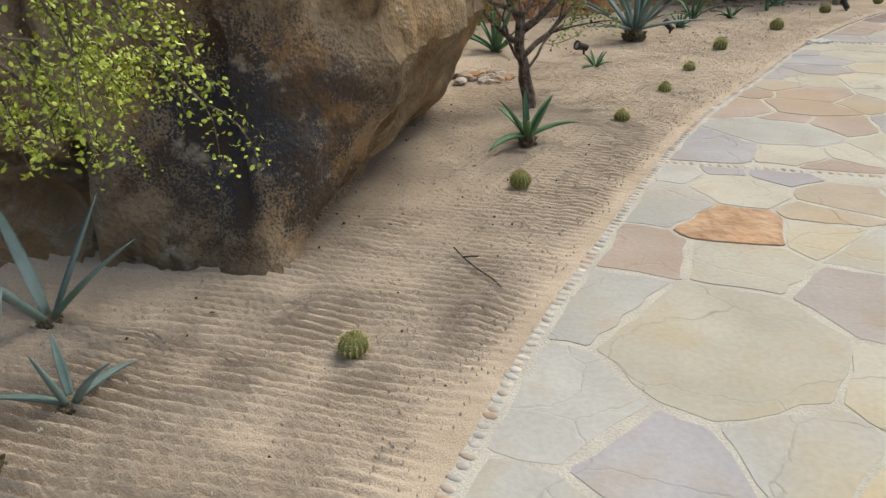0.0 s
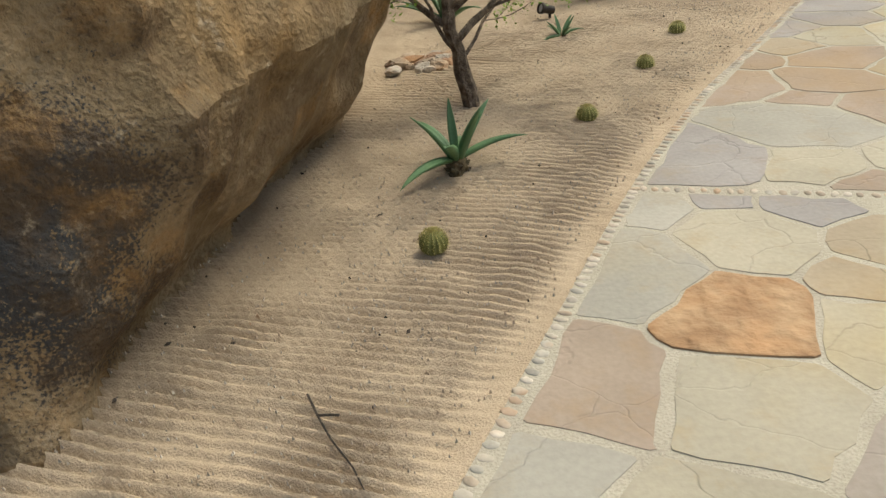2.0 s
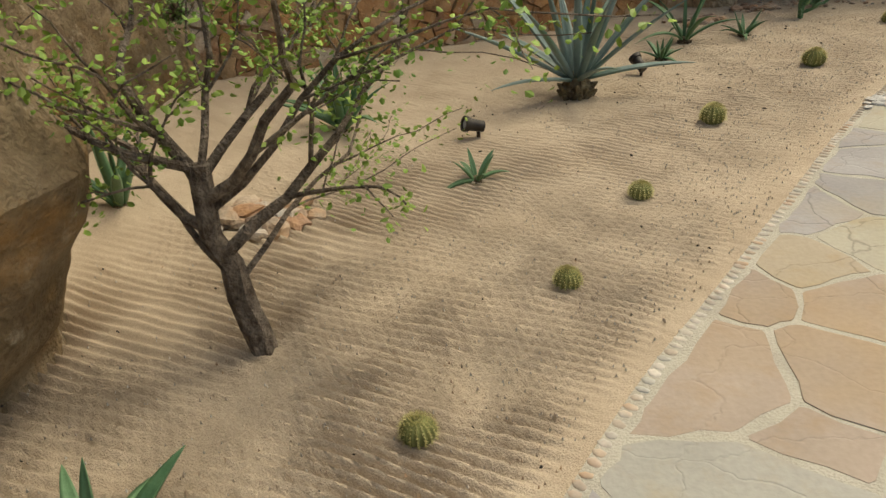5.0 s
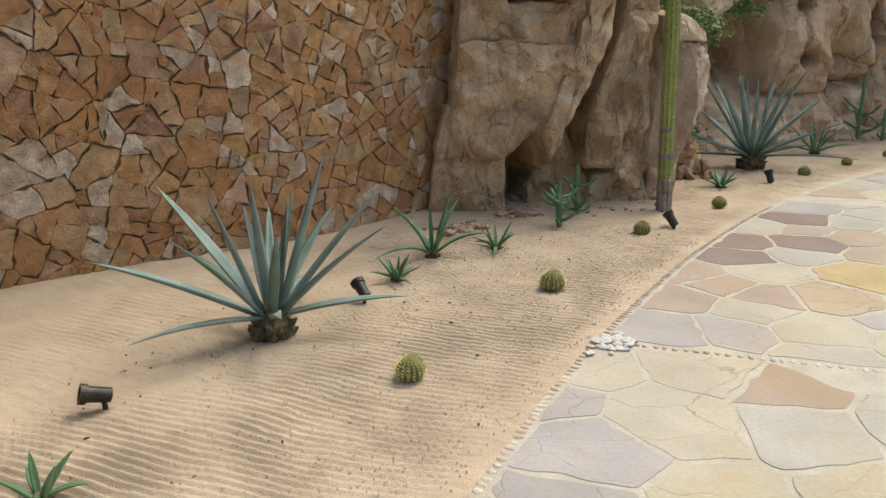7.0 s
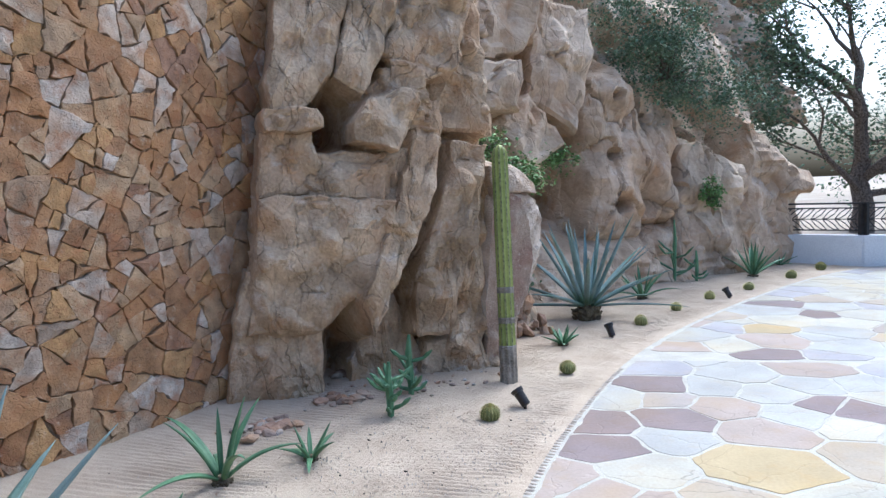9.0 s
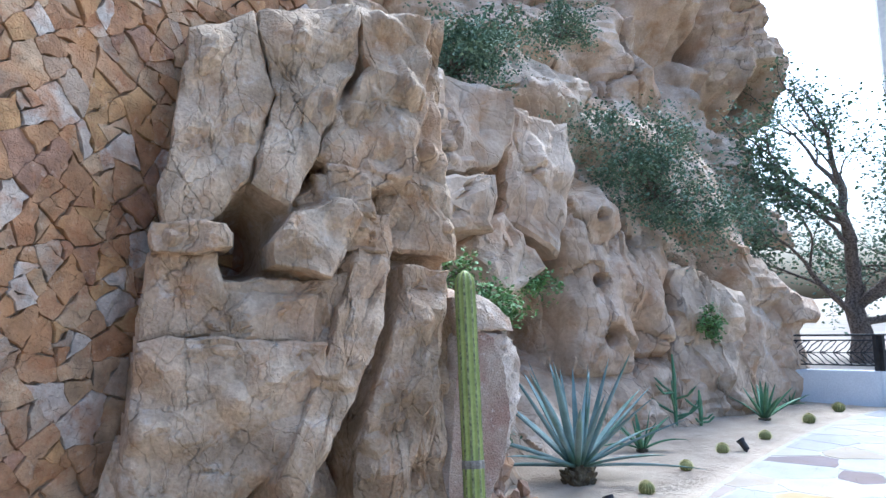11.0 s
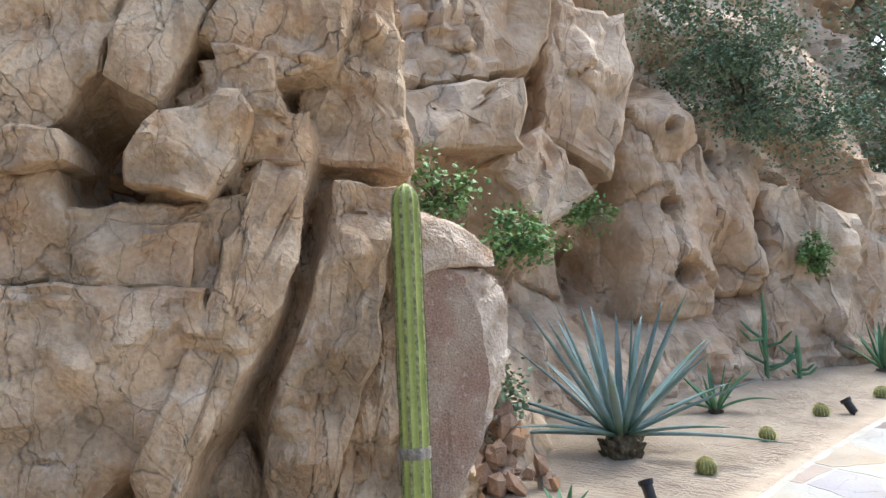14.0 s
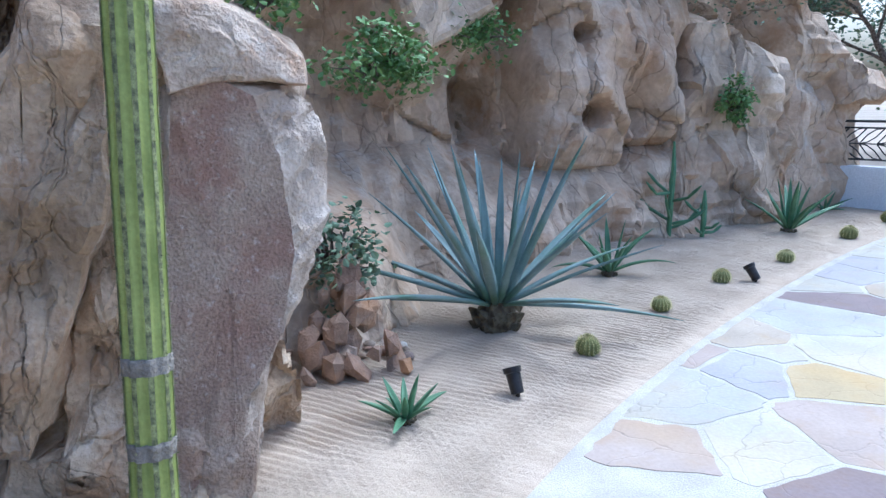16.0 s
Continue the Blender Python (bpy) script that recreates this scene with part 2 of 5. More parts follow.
for key, c in dict(o=(0.52, 0.36, 0.21), t=(0.58, 0.49, 0.37), m=(0.50, 0.44, 0.39), c=(0.64, 0.59, 0.48), g=(0.58, 0.555, 0.495), y=(0.62, 0.57, 0.46), v=(0.53, 0.50, 0.49), p=(0.54, 0.44, 0.36), d=(0.34, 0.27, 0.25), b=(0.62, 0.49, 0.28)).items():
    c = tuple(v * 0.66 for v in c)
    FLAG[key] = mat("flagstone_" + key, tuple(v * 0.9 for v in c), tuple(min(1, v * 1.1) for v in c), 2.2, 0.85, 0.12, 50.0, tuple(v * f for v, f in zip(c, (1.05, 0.96, 0.78))), spec=0.12, fine_amount=0.2, vary=0.06)
    fissures(FLAG[key], 1.7, 0.35, 0.012, (0, 0, 0.5), (1.0, 1.6, 1.0), 0.35)
    speckle(FLAG[key], 5.0, tuple(v * f for v, f in zip(c, (0.92, 0.80, 0.62))), 0.52, 0.7, 0.55)
FLAG["o"] = mat("flagstone_rippled", (0.33, 0.20, 0.11), (0.48, 0.33, 0.20), 9.0, 0.7, 1.0, 22.0, (0.50, 0.30, 0.16), spec=0.2, fine_amount=0.3)
nt = FLAG["o"].node_tree
wave, relief = nt.nodes.new("ShaderNodeTexWave"), nt.nodes.new("ShaderNodeBump")
for socket, value in (("Scale", 3.2), ("Distortion", 9.0), ("Detail", 2.0), ("Detail Scale", 1.2)):
    wave.inputs[socket].default_value = value
relief.inputs["Strength"].default_value, relief.inputs["Distance"].default_value = 0.35, 0.012
nt.links.new(nt.nodes.new("ShaderNodeNewGeometry").outputs["Position"], wave.inputs["Vector"])
nt.links.new(wave.outputs["Fac"], relief.inputs["Height"])
nt.links.new(nt.nodes["Principled BSDF"].inputs["Normal"].links[0].from_socket, relief.inputs["Normal"])
nt.links.new(relief.outputs[0], nt.nodes["Principled BSDF"].inputs["Normal"])
PEBBLE = palette("border_pebble", [(0.62, 0.56, 0.47), (0.55, 0.46, 0.36), (0.52, 0.49, 0.43), (0.66, 0.60, 0.52)], rough=0.7, bump=0.1)
CHIP = mat("white_marble_chip", (0.46, 0.44, 0.41), (0.60, 0.58, 0.55), 20.0, 0.7, 0.3, 90.0)
AGAVE = mat("blue_green_agave", (0.14, 0.195, 0.18), (0.22, 0.285, 0.265), 6.0, 0.55, 0.15, 90.0, (0.10, 0.17, 0.11), vary=0.12, fine_amount=0.2)
ALOE = mat("green_aloe", (0.07, 0.15, 0.07), (0.13, 0.23, 0.11), 9.0, 0.5, 0.15, 90.0, vary=0.15, fine_amount=0.2)
BASE_BARK = mat("leaf_base_bark", (0.07, 0.05, 0.03), (0.2, 0.16, 0.09), 20.0, 0.95, 0.8)
CACTUS = mat("green_cactus", (0.22, 0.25, 0.05), (0.37, 0.40, 0.10), 5.0, 0.6, 0.2, 70.0)
RIDGE = mat("thorny_cactus_ridge", (0.10, 0.10, 0.05), (0.33, 0.34, 0.13), 45.0, 0.8, 0.4, 150.0)
CORK = mat("grey_cactus_cork", (0.19, 0.16, 0.12), (0.32, 0.28, 0.22), 16.0, 0.95, 0.8)
SPINE = mat("yellow_spine", (0.46, 0.41, 0.15), (0.64, 0.58, 0.28), 20.0, 0.7, 0.1)
BARREL = mat("barrel_green", (0.15, 0.16, 0.05), (0.24, 0.24, 0.08), 20.0, 0.7, 0.2)
BARK = mat("grey_brown_bark", (0.07, 0.05, 0.035), (0.25, 0.20, 0.155), 22.0, 0.95, 1.0, 90.0)
YELLOW_LEAF = mat("yellow_green_leaf", (0.26, 0.33, 0.03), (0.46, 0.50, 0.07), 4.0, 0.55, 0.1, vary=0.25, island=1.0)
LEAF = mat("fresh_leaf", (0.13, 0.24, 0.03), (0.28, 0.38, 0.06), 4.0, 0.55, 0.1, vary=0.3, island=1.0)
SHRUB = mat("dull_shrub_leaf", (0.10, 0.155, 0.085), (0.20, 0.26, 0.15), 3.0, 0.7, 0.1, vary=0.35, island=1.0)
SHRUB_GREEN = mat("green_shrub_leaf", (0.11, 0.20, 0.05), (0.22, 0.33, 0.10), 4.0, 0.6, 0.1, vary=0.3, island=1.0)
METAL = mat("dark_bronze_metal", (0.03, 0.027, 0.025), (0.06, 0.052, 0.046), 14.0, 0.45, 0.1, metal=0.6)
RAIL = mat("black_rail_paint", (0.018, 0.017, 0.016), (0.035, 0.032, 0.03), 9.0, 0.5, 0.1)
GLASS = mat("lamp_glass", (0.35, 0.38, 0.40), (0.5, 0.53, 0.55), 8.0, 0.08, 0.0, spec=0.8)
WHITE = mat("white_render", (0.70, 0.69, 0.67), (0.80, 0.79, 0.77), 2.0, 0.9, 0.2)
CREAM = mat("cream_render", (0.76, 0.70, 0.58), (0.83, 0.77, 0.66), 0.3, 0.9, 0.1, 3.0)
PANE = mat("dark_window_glass", (0.03, 0.035, 0.04), (0.05, 0.055, 0.06), 0.5, 0.1, 0.0, spec=0.8)
TWIG = mat("dark_twig", (0.03, 0.025, 0.02), (0.07, 0.055, 0.045), 30.0, 0.9, 0.5)
ROOF = mat("clay_roof", (0.32, 0.2, 0.15), (0.42, 0.28, 0.2), 0.6, 0.9, 0.3)
EARTH = mat("dry_earth", (0.32, 0.26, 0.19), (0.42, 0.35, 0.26), 0.4, 0.95, 0.3, 20.0)
SHARD = palette("rubble_stone", [(0.5, 0.4, 0.3), (0.42, 0.27, 0.18), (0.55, 0.5, 0.43), (0.36, 0.27, 0.21)])

RED_SHARD = palette("red_rubble", [(0.40, 0.27, 0.18), (0.46, 0.32, 0.22), (0.36, 0.23, 0.15), (0.5, 0.38, 0.28)])

# ---- mesh helpers ----


def mesh_of(name, verts, faces, material, smooth=False):
    me = bpy.data.meshes.new(name)
    me.from_pydata([tuple(v) for v in verts], [], faces)
    me.materials.append(material)
    me.update()
    if smooth:
        me.shade_smooth()
    return me


def part(name, me, parent=None, label=""):
    ob = new(name, me)
    ob.parent = parent
    return tagged(ob, label)


def thing(name, x, y, z, label, category, group="", kind="", turn=0):
    ob = new(name)
    ob.matrix_world = pose(x, y, z, 0, 0, turn)
    return tagged(ob, label, category, group, kind)


def lattice(seed, n=64):
    return np.random.RandomState(seed).rand(n, n)


def value_noise(u, v, seed):
    g = lattice(seed)
    i, j = np.floor(u).astype(int), np.floor(v).astype(int)
    f, h = u - i, v - j
    f, h = f * f * (3 - 2 * f), h * h * (3 - 2 * h)
    i0, j0, i1, j1 = i % 64, j % 64, (i + 1) % 64, (j + 1) % 64
    return (g[i0, j0] * (1 - f) + g[i1, j0] * f) * (1 - h) + (g[i0, j1] * (1 - f) + g[i1, j1] * f) * h - 0.5


def fbm(u, v, scale, seed, octaves=5, gain=0.5):
    total, amp = 0, 1.0
    for k in range(octaves):
        total = total + amp * value_noise(u * scale + 17 * k, v * scale + 9 * k, seed + k)
        scale, amp = scale * 2.07, amp * gain
    return total


def facets(u, v, size, seed, tilt=0.5):
    """Broken rock: tilted flats with cracks between. Returns relief (in units of size) and distance to the nearest crack."""
    rs = np.random.RandomState(seed)
    warp_u, warp_v = u / size + 0.5 * fbm(u, v, 1.2 / size, seed + 50, 3), v / size + 0.5 * fbm(u, v, 1.2 / size, seed + 60, 3)
    jit, slope, lift = rs.rand(64, 64, 2), rs.rand(64, 64, 2) - 0.5, rs.rand(64, 64)
    i, j = np.floor(warp_u).astype(int), np.floor(warp_v).astype(int)
    best, second, out = np.full(u.shape, 9.0), np.full(u.shape, 9.0), np.zeros(u.shape)
    for a in (-1, 0, 1):
        for b in (-1, 0, 1):
            ii, jj = (i + a) % 64, (j + b) % 64
            du, dv = warp_u - (i + a + jit[ii, jj, 0]), warp_v - (j + b + jit[ii, jj, 1])
            d = np.sqrt(du * du + dv * dv)
            val = lift[ii, jj] * 0.6 + tilt * (du * slope[ii, jj, 0] + dv * slope[ii, jj, 1])
            closer = d < best
            second = np.where(closer, best, np.minimum(second, d))
            out = np.where(closer, val, out)
            best = np.where(closer, d, best)
    return out, second - best


def polygon_distance(u, v, poly):
    """Signed distance to a convex-ish polygon: negative inside."""
    n = len(poly)
    area = sum(poly[k][0] * poly[(k + 1) % n][1] - poly[(k + 1) % n][0] * poly[k][1] for k in range(n))
    d2 = np.full(u.shape, 1e9)
    inside = np.zeros(u.shape, bool)
    for k in range(n):
        (ax, ay), (bx, by) = poly[k], poly[(k + 1) % n]
        ex, ey = bx - ax, by - ay
        t = np.clip(((u - ax) * ex + (v - ay) * ey) / (ex * ex + ey * ey + 1e-9), 0, 1)
        d2 = np.minimum(d2, (u - ax - t * ex) ** 2 + (v - ay - t * ey) ** 2)
        crosses = ((ay > v) != (by > v)) & (u < (bx - ax) * (v - ay) / (by - ay + 1e-9) + ax)
        inside ^= crosses
    d = np.sqrt(d2)
    return np.where(inside, -d, d)


class Relief:
    """A rock face over the plane (u along, v up): the highest of several blocks, with dark joints between them."""

    def __init__(self, u, v, ground):
        self.u, self.v = u, v
        self.d = np.array(np.broadcast_to(ground, u.shape), float)
        self.ids, self.count, self.made = np.zeros(u.shape, int), 0, []
        self.wu = u + 0.05 * fbm(u, v, 2.5, 3, 3)
        self.wv = v + 0.05 * fbm(u, v, 2.5, 13, 3)

    def block(self, poly, out, lean_u=0.0, lean_v=0.0, steep=3.0, round_edge=0.08):
        cu, cv = sum(p[0] for p in poly) / len(poly), sum(p[1] for p in poly) / len(poly)
        s = polygon_distance(self.wu, self.wv, poly)
        top = out + lean_u * (self.u - cu) + lean_v * (self.v - cv) - round_edge * np.clip(1 + s / (2 * round_edge), 0, 1) ** 2
        top = top - steep * np.maximum(s, 0)
        self.count += 1
        self.made.append((poly, out, lean_u, lean_v))
        self.ids = np.where(top > self.d, self.count, self.ids)
        self.d = np.maximum(self.d, top)

    def soften(self, times):
        for _ in range(times):
            p = np.pad(self.d, 1, mode="edge")
            self.d = (p[:-2, 1:-1] + p[2:, 1:-1] + p[1:-1, :-2] + p[1:-1, 2:] + 2 * p[1:-1, 1:-1]) / 6

    def hollow(self, cu, cv, ru, rv, depth, power=2.0):
        q = ((self.wu - cu) / ru) ** 2 + ((self.wv - cv) / rv) ** 2
        self.d = self.d - depth * np.exp(-q ** power)

    def crack(self, points, width, depth):
        for (ax, ay), (bx, by) in zip(points, points[1:]):
            ex, ey = bx - ax, by - ay
            t = np.clip(((self.wu - ax) * ex + (self.wv - ay) * ey) / (ex * ex + ey * ey), 0, 1)
            q = np.hypot(self.wu - ax - t * ex, self.wv - ay - t * ey)
            self.d = self.d - depth * np.exp(-(q / width) ** 2)

    def roughen(self, size, amount, joint, seed, noise_amount=0.05, noise_scale=1.5):
        # planar facets from three joint sets, a few broken steps, then grain
        wu, wv = self.u + 0.18 * size * fbm(self.u, self.v, 1.1 / size, seed + 2, 3), self.v + 0.18 * size * fbm(self.u, self.v, 1.1 / size, seed + 3, 3)
        for k, (angle, wave, share) in enumerate(((0.35, 1.0, 1.0), (1.9, 0.83, 0.8), (1.05, 0.55, 0.55), (2.6, 0.31, 0.38), (0.1, 0.22, 0.28), (1.5, 0.13, 0.15))):
            q = (wu * math.cos(angle) + wv * math.sin(angle)) / (size * wave) + 0.37 * k
            gate = np.clip(0.8 + 1.6 * fbm(self.u, self.v, 0.7 / size, seed + 30 + k, 2), 0.1, 1.4)
            self.d = self.d + amount * share * gate * (np.abs((q % 1) * 2 - 1) - 0.5) * 0.6
        f, c = facets(wu * 1.25, wv * 0.85, size * 0.8, seed, 0.5)
        self.d = self.d + 0.35 * amount * f - joint * np.exp(-(c / 0.035) ** 2) * np.clip(0.6 + 2 * fbm(self.u, self.v, 0.8 / size, seed + 40, 2), 0, 1)
        self.d = self.d + noise_amount * 0.5 * fbm(self.u, self.v, noise_scale, seed + 5, 6, 0.5)


def sheet(name, u, v, place, keep, material, parent=None, label="", category="", kind="structure", crisp=0):
    """A grid of rows u, columns v turned into a mesh by place(u, v) -> xyz arrays; faces where keep is false are left out."""
    x, y, z = place
    n, m = u.shape
    idx = np.arange(n * m).reshape(n, m)
    q = np.stack([idx[:-1, :-1], idx[1:, :-1], idx[1:, 1:], idx[:-1, 1:]], -1)
    k = keep[:-1, :-1] & keep[1:, :-1] & keep[1:, 1:] & keep[:-1, 1:]
    me = bpy.data.meshes.new(name)
    me.from_pydata(np.stack([x, y, z], -1).reshape(-1, 3).tolist(), [], q[k].tolist())
    me.materials.append(material)
    me.update()
    me.shade_smooth()
    if crisp:
        me.set_sharp_from_angle(angle=radians(crisp))
    ob = new(name, me)
    ob.parent = parent
    return tagged(ob, label, category, "", kind)


def slabs(name, piece, u, v, place, keep, ids, material, label, category, crisp=26):
    """A rock face as one thing whose blocks are parts of their own."""
    ob = tagged(new(name), label, category)
    pts = np.stack(place, -1).reshape(-1, 3)
    n, m = u.shape
    idx = np.arange(n * m).reshape(n, m)
    q = np.stack([idx[:-1, :-1], idx[1:, :-1], idx[1:, 1:], idx[:-1, 1:]], -1)
    k = keep[:-1, :-1] & keep[1:, :-1] & keep[1:, 1:] & keep[:-1, 1:]
    who = ids[:-1, :-1]
    for i in np.unique(who[k]):
        f = q[k & (who == i)]
        used, back = np.unique(f, return_inverse=True)
        me = bpy.data.meshes.new(piece)
        me.from_pydata(pts[used].tolist(), [], back.reshape(f.shape).tolist())
        me.materials.append(material)
        me.update()
        me.shade_smooth()
        me.set_sharp_from_angle(angle=radians(crisp))
        part(piece, me, ob)
    return ob


def grid(u0, u1, v0, v1, step_u, step_v=None):
    a = np.arange(u0, u1 + 1e-6, step_u)
    b = np.arange(v0, v1 + 1e-6, step_v or step_u)
    return np.meshgrid(a, b, indexing="ij")


class Curve:
    """A polyline in plan, smoothed, read by its length: point and left-hand normal."""

    def __init__(self, pts, smooth=True):
        p = np.array(pts, float)
        if smooth:
            for _ in range(3):
                q = np.empty((2 * len(p) - 2, 2))
                q[0::2], q[1::2] = p[:-1] * 0.75 + p[1:] * 0.25, p[:-1] * 0.25 + p[1:] * 0.75
                p = np.vstack([p[:1], q, p[-1:]])
        self.p = p
        self.s = np.concatenate([[0], np.cumsum(np.hypot(*np.diff(p, axis=0).T))])
        self.length = self.s[-1]

    def at(self, s):
        x, y = np.interp(s, self.s, self.p[:, 0]), np.interp(s, self.s, self.p[:, 1])
        e = 0.04
        tx = np.interp(s + e, self.s, self.p[:, 0]) - np.interp(s - e, self.s, self.p[:, 0])
        ty = np.interp(s + e, self.s, self.p[:, 1]) - np.interp(s - e, self.s, self.p[:, 1])
        l = np.hypot(tx, ty) + 1e-9
        return x, y, -ty / l, tx / l

    def side(self, x, y):
        """Distance from the curve, positive on its left, and the length there."""
        p = self.p
        best = (1e9, 0, 0)
        for k in range(len(p) - 1):
            ex, ey = p[k + 1] - p[k]
            t = min(1, max(0, ((x - p[k][0]) * ex + (y - p[k][1]) * ey) / (ex * ex + ey * ey)))
            dx, dy = x - p[k][0] - t * ex, y - p[k][1] - t * ey
            d = math.hypot(dx, dy)
            if d < best[0]:
                best = (d, math.copysign(d, ex * dy - ey * dx), self.s[k] + t * math.hypot(ex, ey))
        return best[1], best[2]


def tube(verts, faces, pts, radii, n=8, wobble=0.0, rng=random):
    """Adds a tapered tube along pts to verts and faces."""
    base = len(verts)
    for i, p in enumerate(pts):
        a, b = Vector(pts[max(0, i - 1)]), Vector(pts[min(len(pts) - 1, i + 1)])
        d = (b - a).normalized()
        side = d.cross(Vector((0.31, 0.17, 0.93))).normalized()
        up = d.cross(side)
        for k in range(n):
            w = 2 * math.pi * k / n
            r = radii[i] * (1 + wobble * (rng.random() - 0.5))
            verts.append(Vector(p) + side * math.cos(w) * r + up * math.sin(w) * r)
    for i in range(len(pts) - 1):
        for k in range(n):
            a, b = base + i * n + k, base + i * n + (k + 1) % n
            faces.append((a, b, b + n, a + n))
    faces.append(tuple(base + k for k in range(n))[::-1])
    faces.append(tuple(base + (len(pts) - 1) * n + k for k in range(n)))


def voronoi(seeds, limit, weights=None):
    """Cells of the seeds as convex polygons, cut to a box of half-width limit round each."""
    cells = []
    for i, (x, y) in enumerate(seeds):
        poly = [(x - limit, y - limit), (x + limit, y - limit), (x + limit, y + limit), (x - limit, y + limit)]
        for j, (a, b) in enumerate(seeds):
            if i != j and (a - x) ** 2 + (b - y) ** 2 < 8 * limit * limit:
                shift = 0.5
                if weights:
                    shift = min(0.8, max(0.2, 0.5 + (weights[i] ** 2 - weights[j] ** 2) / (2 * ((a - x) ** 2 + (b - y) ** 2))))
                poly = cut(poly, x + (a - x) * shift, y + (b - y) * shift, a - x, b - y)
        cells.append(poly)
    return cells


def cut(poly, px, py, nx, ny):
    """Keeps the side of the line through p that its normal n points away from."""
    out = []
    for k in range(len(poly)):
        a, b = poly[k], poly[(k + 1) % len(poly)]
        da, db = (a[0] - px) * nx + (a[1] - py) * ny, (b[0] - px) * nx + (b[1] - py) * ny
        if da <= 0:
            out.append(a)
        if da * db < 0:
            t = da / (da - db)
            out.append((a[0] + t * (b[0] - a[0]), a[1] + t * (b[1] - a[1])))
    return out


def ragged(poly, gap, rng, rough=0.012, piece=0.12):
    """Shrinks a cell by gap and breaks its edges into an uneven outline."""
    n = len(poly)
    if n < 3:
        return []
    src = list(poly)
    for k in range(n):
        (ax, ay), (bx, by) = src[k], src[(k + 1) % n]
        l = math.hypot(bx - ax, by - ay)
        if l > 1e-6:
            nx, ny = (by - ay) / l, -(bx - ax) / l
            poly = cut(poly, ax - nx * gap, ay - ny * gap, nx, ny)
            if len(poly) < 3:
                return []
    out = []
    n = len(poly)
    for k in range(n):
        (ax, ay), (bx, by) = poly[k], poly[(k + 1) % n]
        l = math.hypot(bx - ax, by - ay)
        m = max(2, int(l / piece))
        for i in range(m):
            t = (i + (0.12 if i == 0 else 0)) / m
            j = rough * (0.4 if i == 0 else 1)
            out.append((ax + t * (bx - ax) + rng.uniform(-j, j), ay + t * (by - ay) + rng.uniform(-j, j)))
        t = 1 - 0.12 / m
        out.append((ax + t * (bx - ax), ay + t * (by - ay)))
    return out


def slab_mesh(verts, faces, outline, place, depth, inset, tilt, low=-0.02, bulge=0.0):
    """A stone: outline at the joint's floor, rising to a face that is inset and a little tilted."""
    base, n = len(verts), len(outline)
    cx, cy = sum(p[0] for p in outline) / n, sum(p[1] for p in outline) / n
    for f, lift in ((1.0, None), (1 - inset * 0.3, 0.75), (1 - inset, 1.0)):
        for x, y in outline:
            u, v = cx + (x - cx) * f, cy + (y - cy) * f
            h = low if lift is None else depth * lift + tilt[0] * (u - cx) + tilt[1] * (v - cy)
            verts.append(place(u, v, h))
    verts.append(place(cx, cy, depth + bulge))
    for r in range(2):
        for k in range(n):
            a, b = base + r * n + k, base + r * n + (k + 1) % n
            faces.append((a, b, b + n, a + n))
    for k in range(n):
        faces.append((base + 2 * n + k, base + 2 * n + (k + 1) % n, base + 3 * n))


def rock_block(parent, poly, out, lean_u, lean_v, y0, material, seed, depth=0.6, size=0.5, amount=0.12, bevel=0.03, piece=0.06, gap=-0.015):
    """One solid block of the rock: a broken outline, sharp worn edges and a faceted face."""
    rng = random.Random(seed)
    area = sum(p[0] * q[1] - q[0] * p[1] for p, q in zip(poly, poly[1:] + poly[:1]))
    line = poly if area > 0 else poly[::-1]
    cu, cv = sum(p[0] for p in line) / len(line), sum(p[1] for p in line) / len(line)
    edge = []
    for (ax, ay), (bx, by) in zip(line, line[1:] + line[:1]):
        m = max(2, int(math.hypot(bx - ax, by - ay) / piece))
        edge += [(ax + (bx - ax) * i / m, ay + (by - ay) * i / m) for i in range(m)]
    reach = 0.5 * (max(p[0] for p in line) - min(p[0] for p in line)) + 1e-3
    edge = [(x + 0.6 * piece * noise.noise((x * 7, y * 7, seed)) - gap * (x - cu) / reach, y + 0.6 * piece * noise.noise((x * 7, y * 7, seed + 9)) - gap * (y - cv) / reach) for x, y in edge]
    rings = (1.0, 1.0, 1 - 0.5 * bevel / reach, 1 - 1.6 * bevel / reach, 0.84, 0.7, 0.56, 0.42, 0.27, 0.12)
    n = len(edge)
    u = np.array([[cu + (x - cu) * f for x, y in edge] for f in rings])
    v = np.array([[cv + (y - cv) * f for x, y in edge] for f in rings])
    rel = Relief(u, v, out + lean_u * (u - cu) + lean_v * (v - cv))
    rel.roughen(size, amount, 0.25 * amount, 91 + seed % 7, 0.5 * amount, 1.8)
    rel.d[1] -= bevel * (0.9 + 0.5 * np.random.RandomState(seed).rand(n))
    rel.d[2] -= bevel * 0.35
    rel.d[0] = out - depth
    vs = [(u[r, k], y0 - rel.d[r, k], v[r, k]) for r in range(len(rings)) for k in range(n)]
    vs.append((cu, y0 - float(rel.d[-1].mean()), cv))
    fs = [(r * n + k, r * n + (k + 1) % n, (r + 1) * n + (k + 1) % n, (r + 1) * n + k) for r in range(len(rings) - 1) for k in range(n)]
    last = (len(rings) - 1) * n
    fs += [(last + k, last + (k + 1) % n, len(vs) - 1) for k in range(n)]
    me = mesh_of("rock_slab", vs, fs, material, True)
    me.set_sharp_from_angle(angle=radians(24))
    part("rock_slab", me, parent)

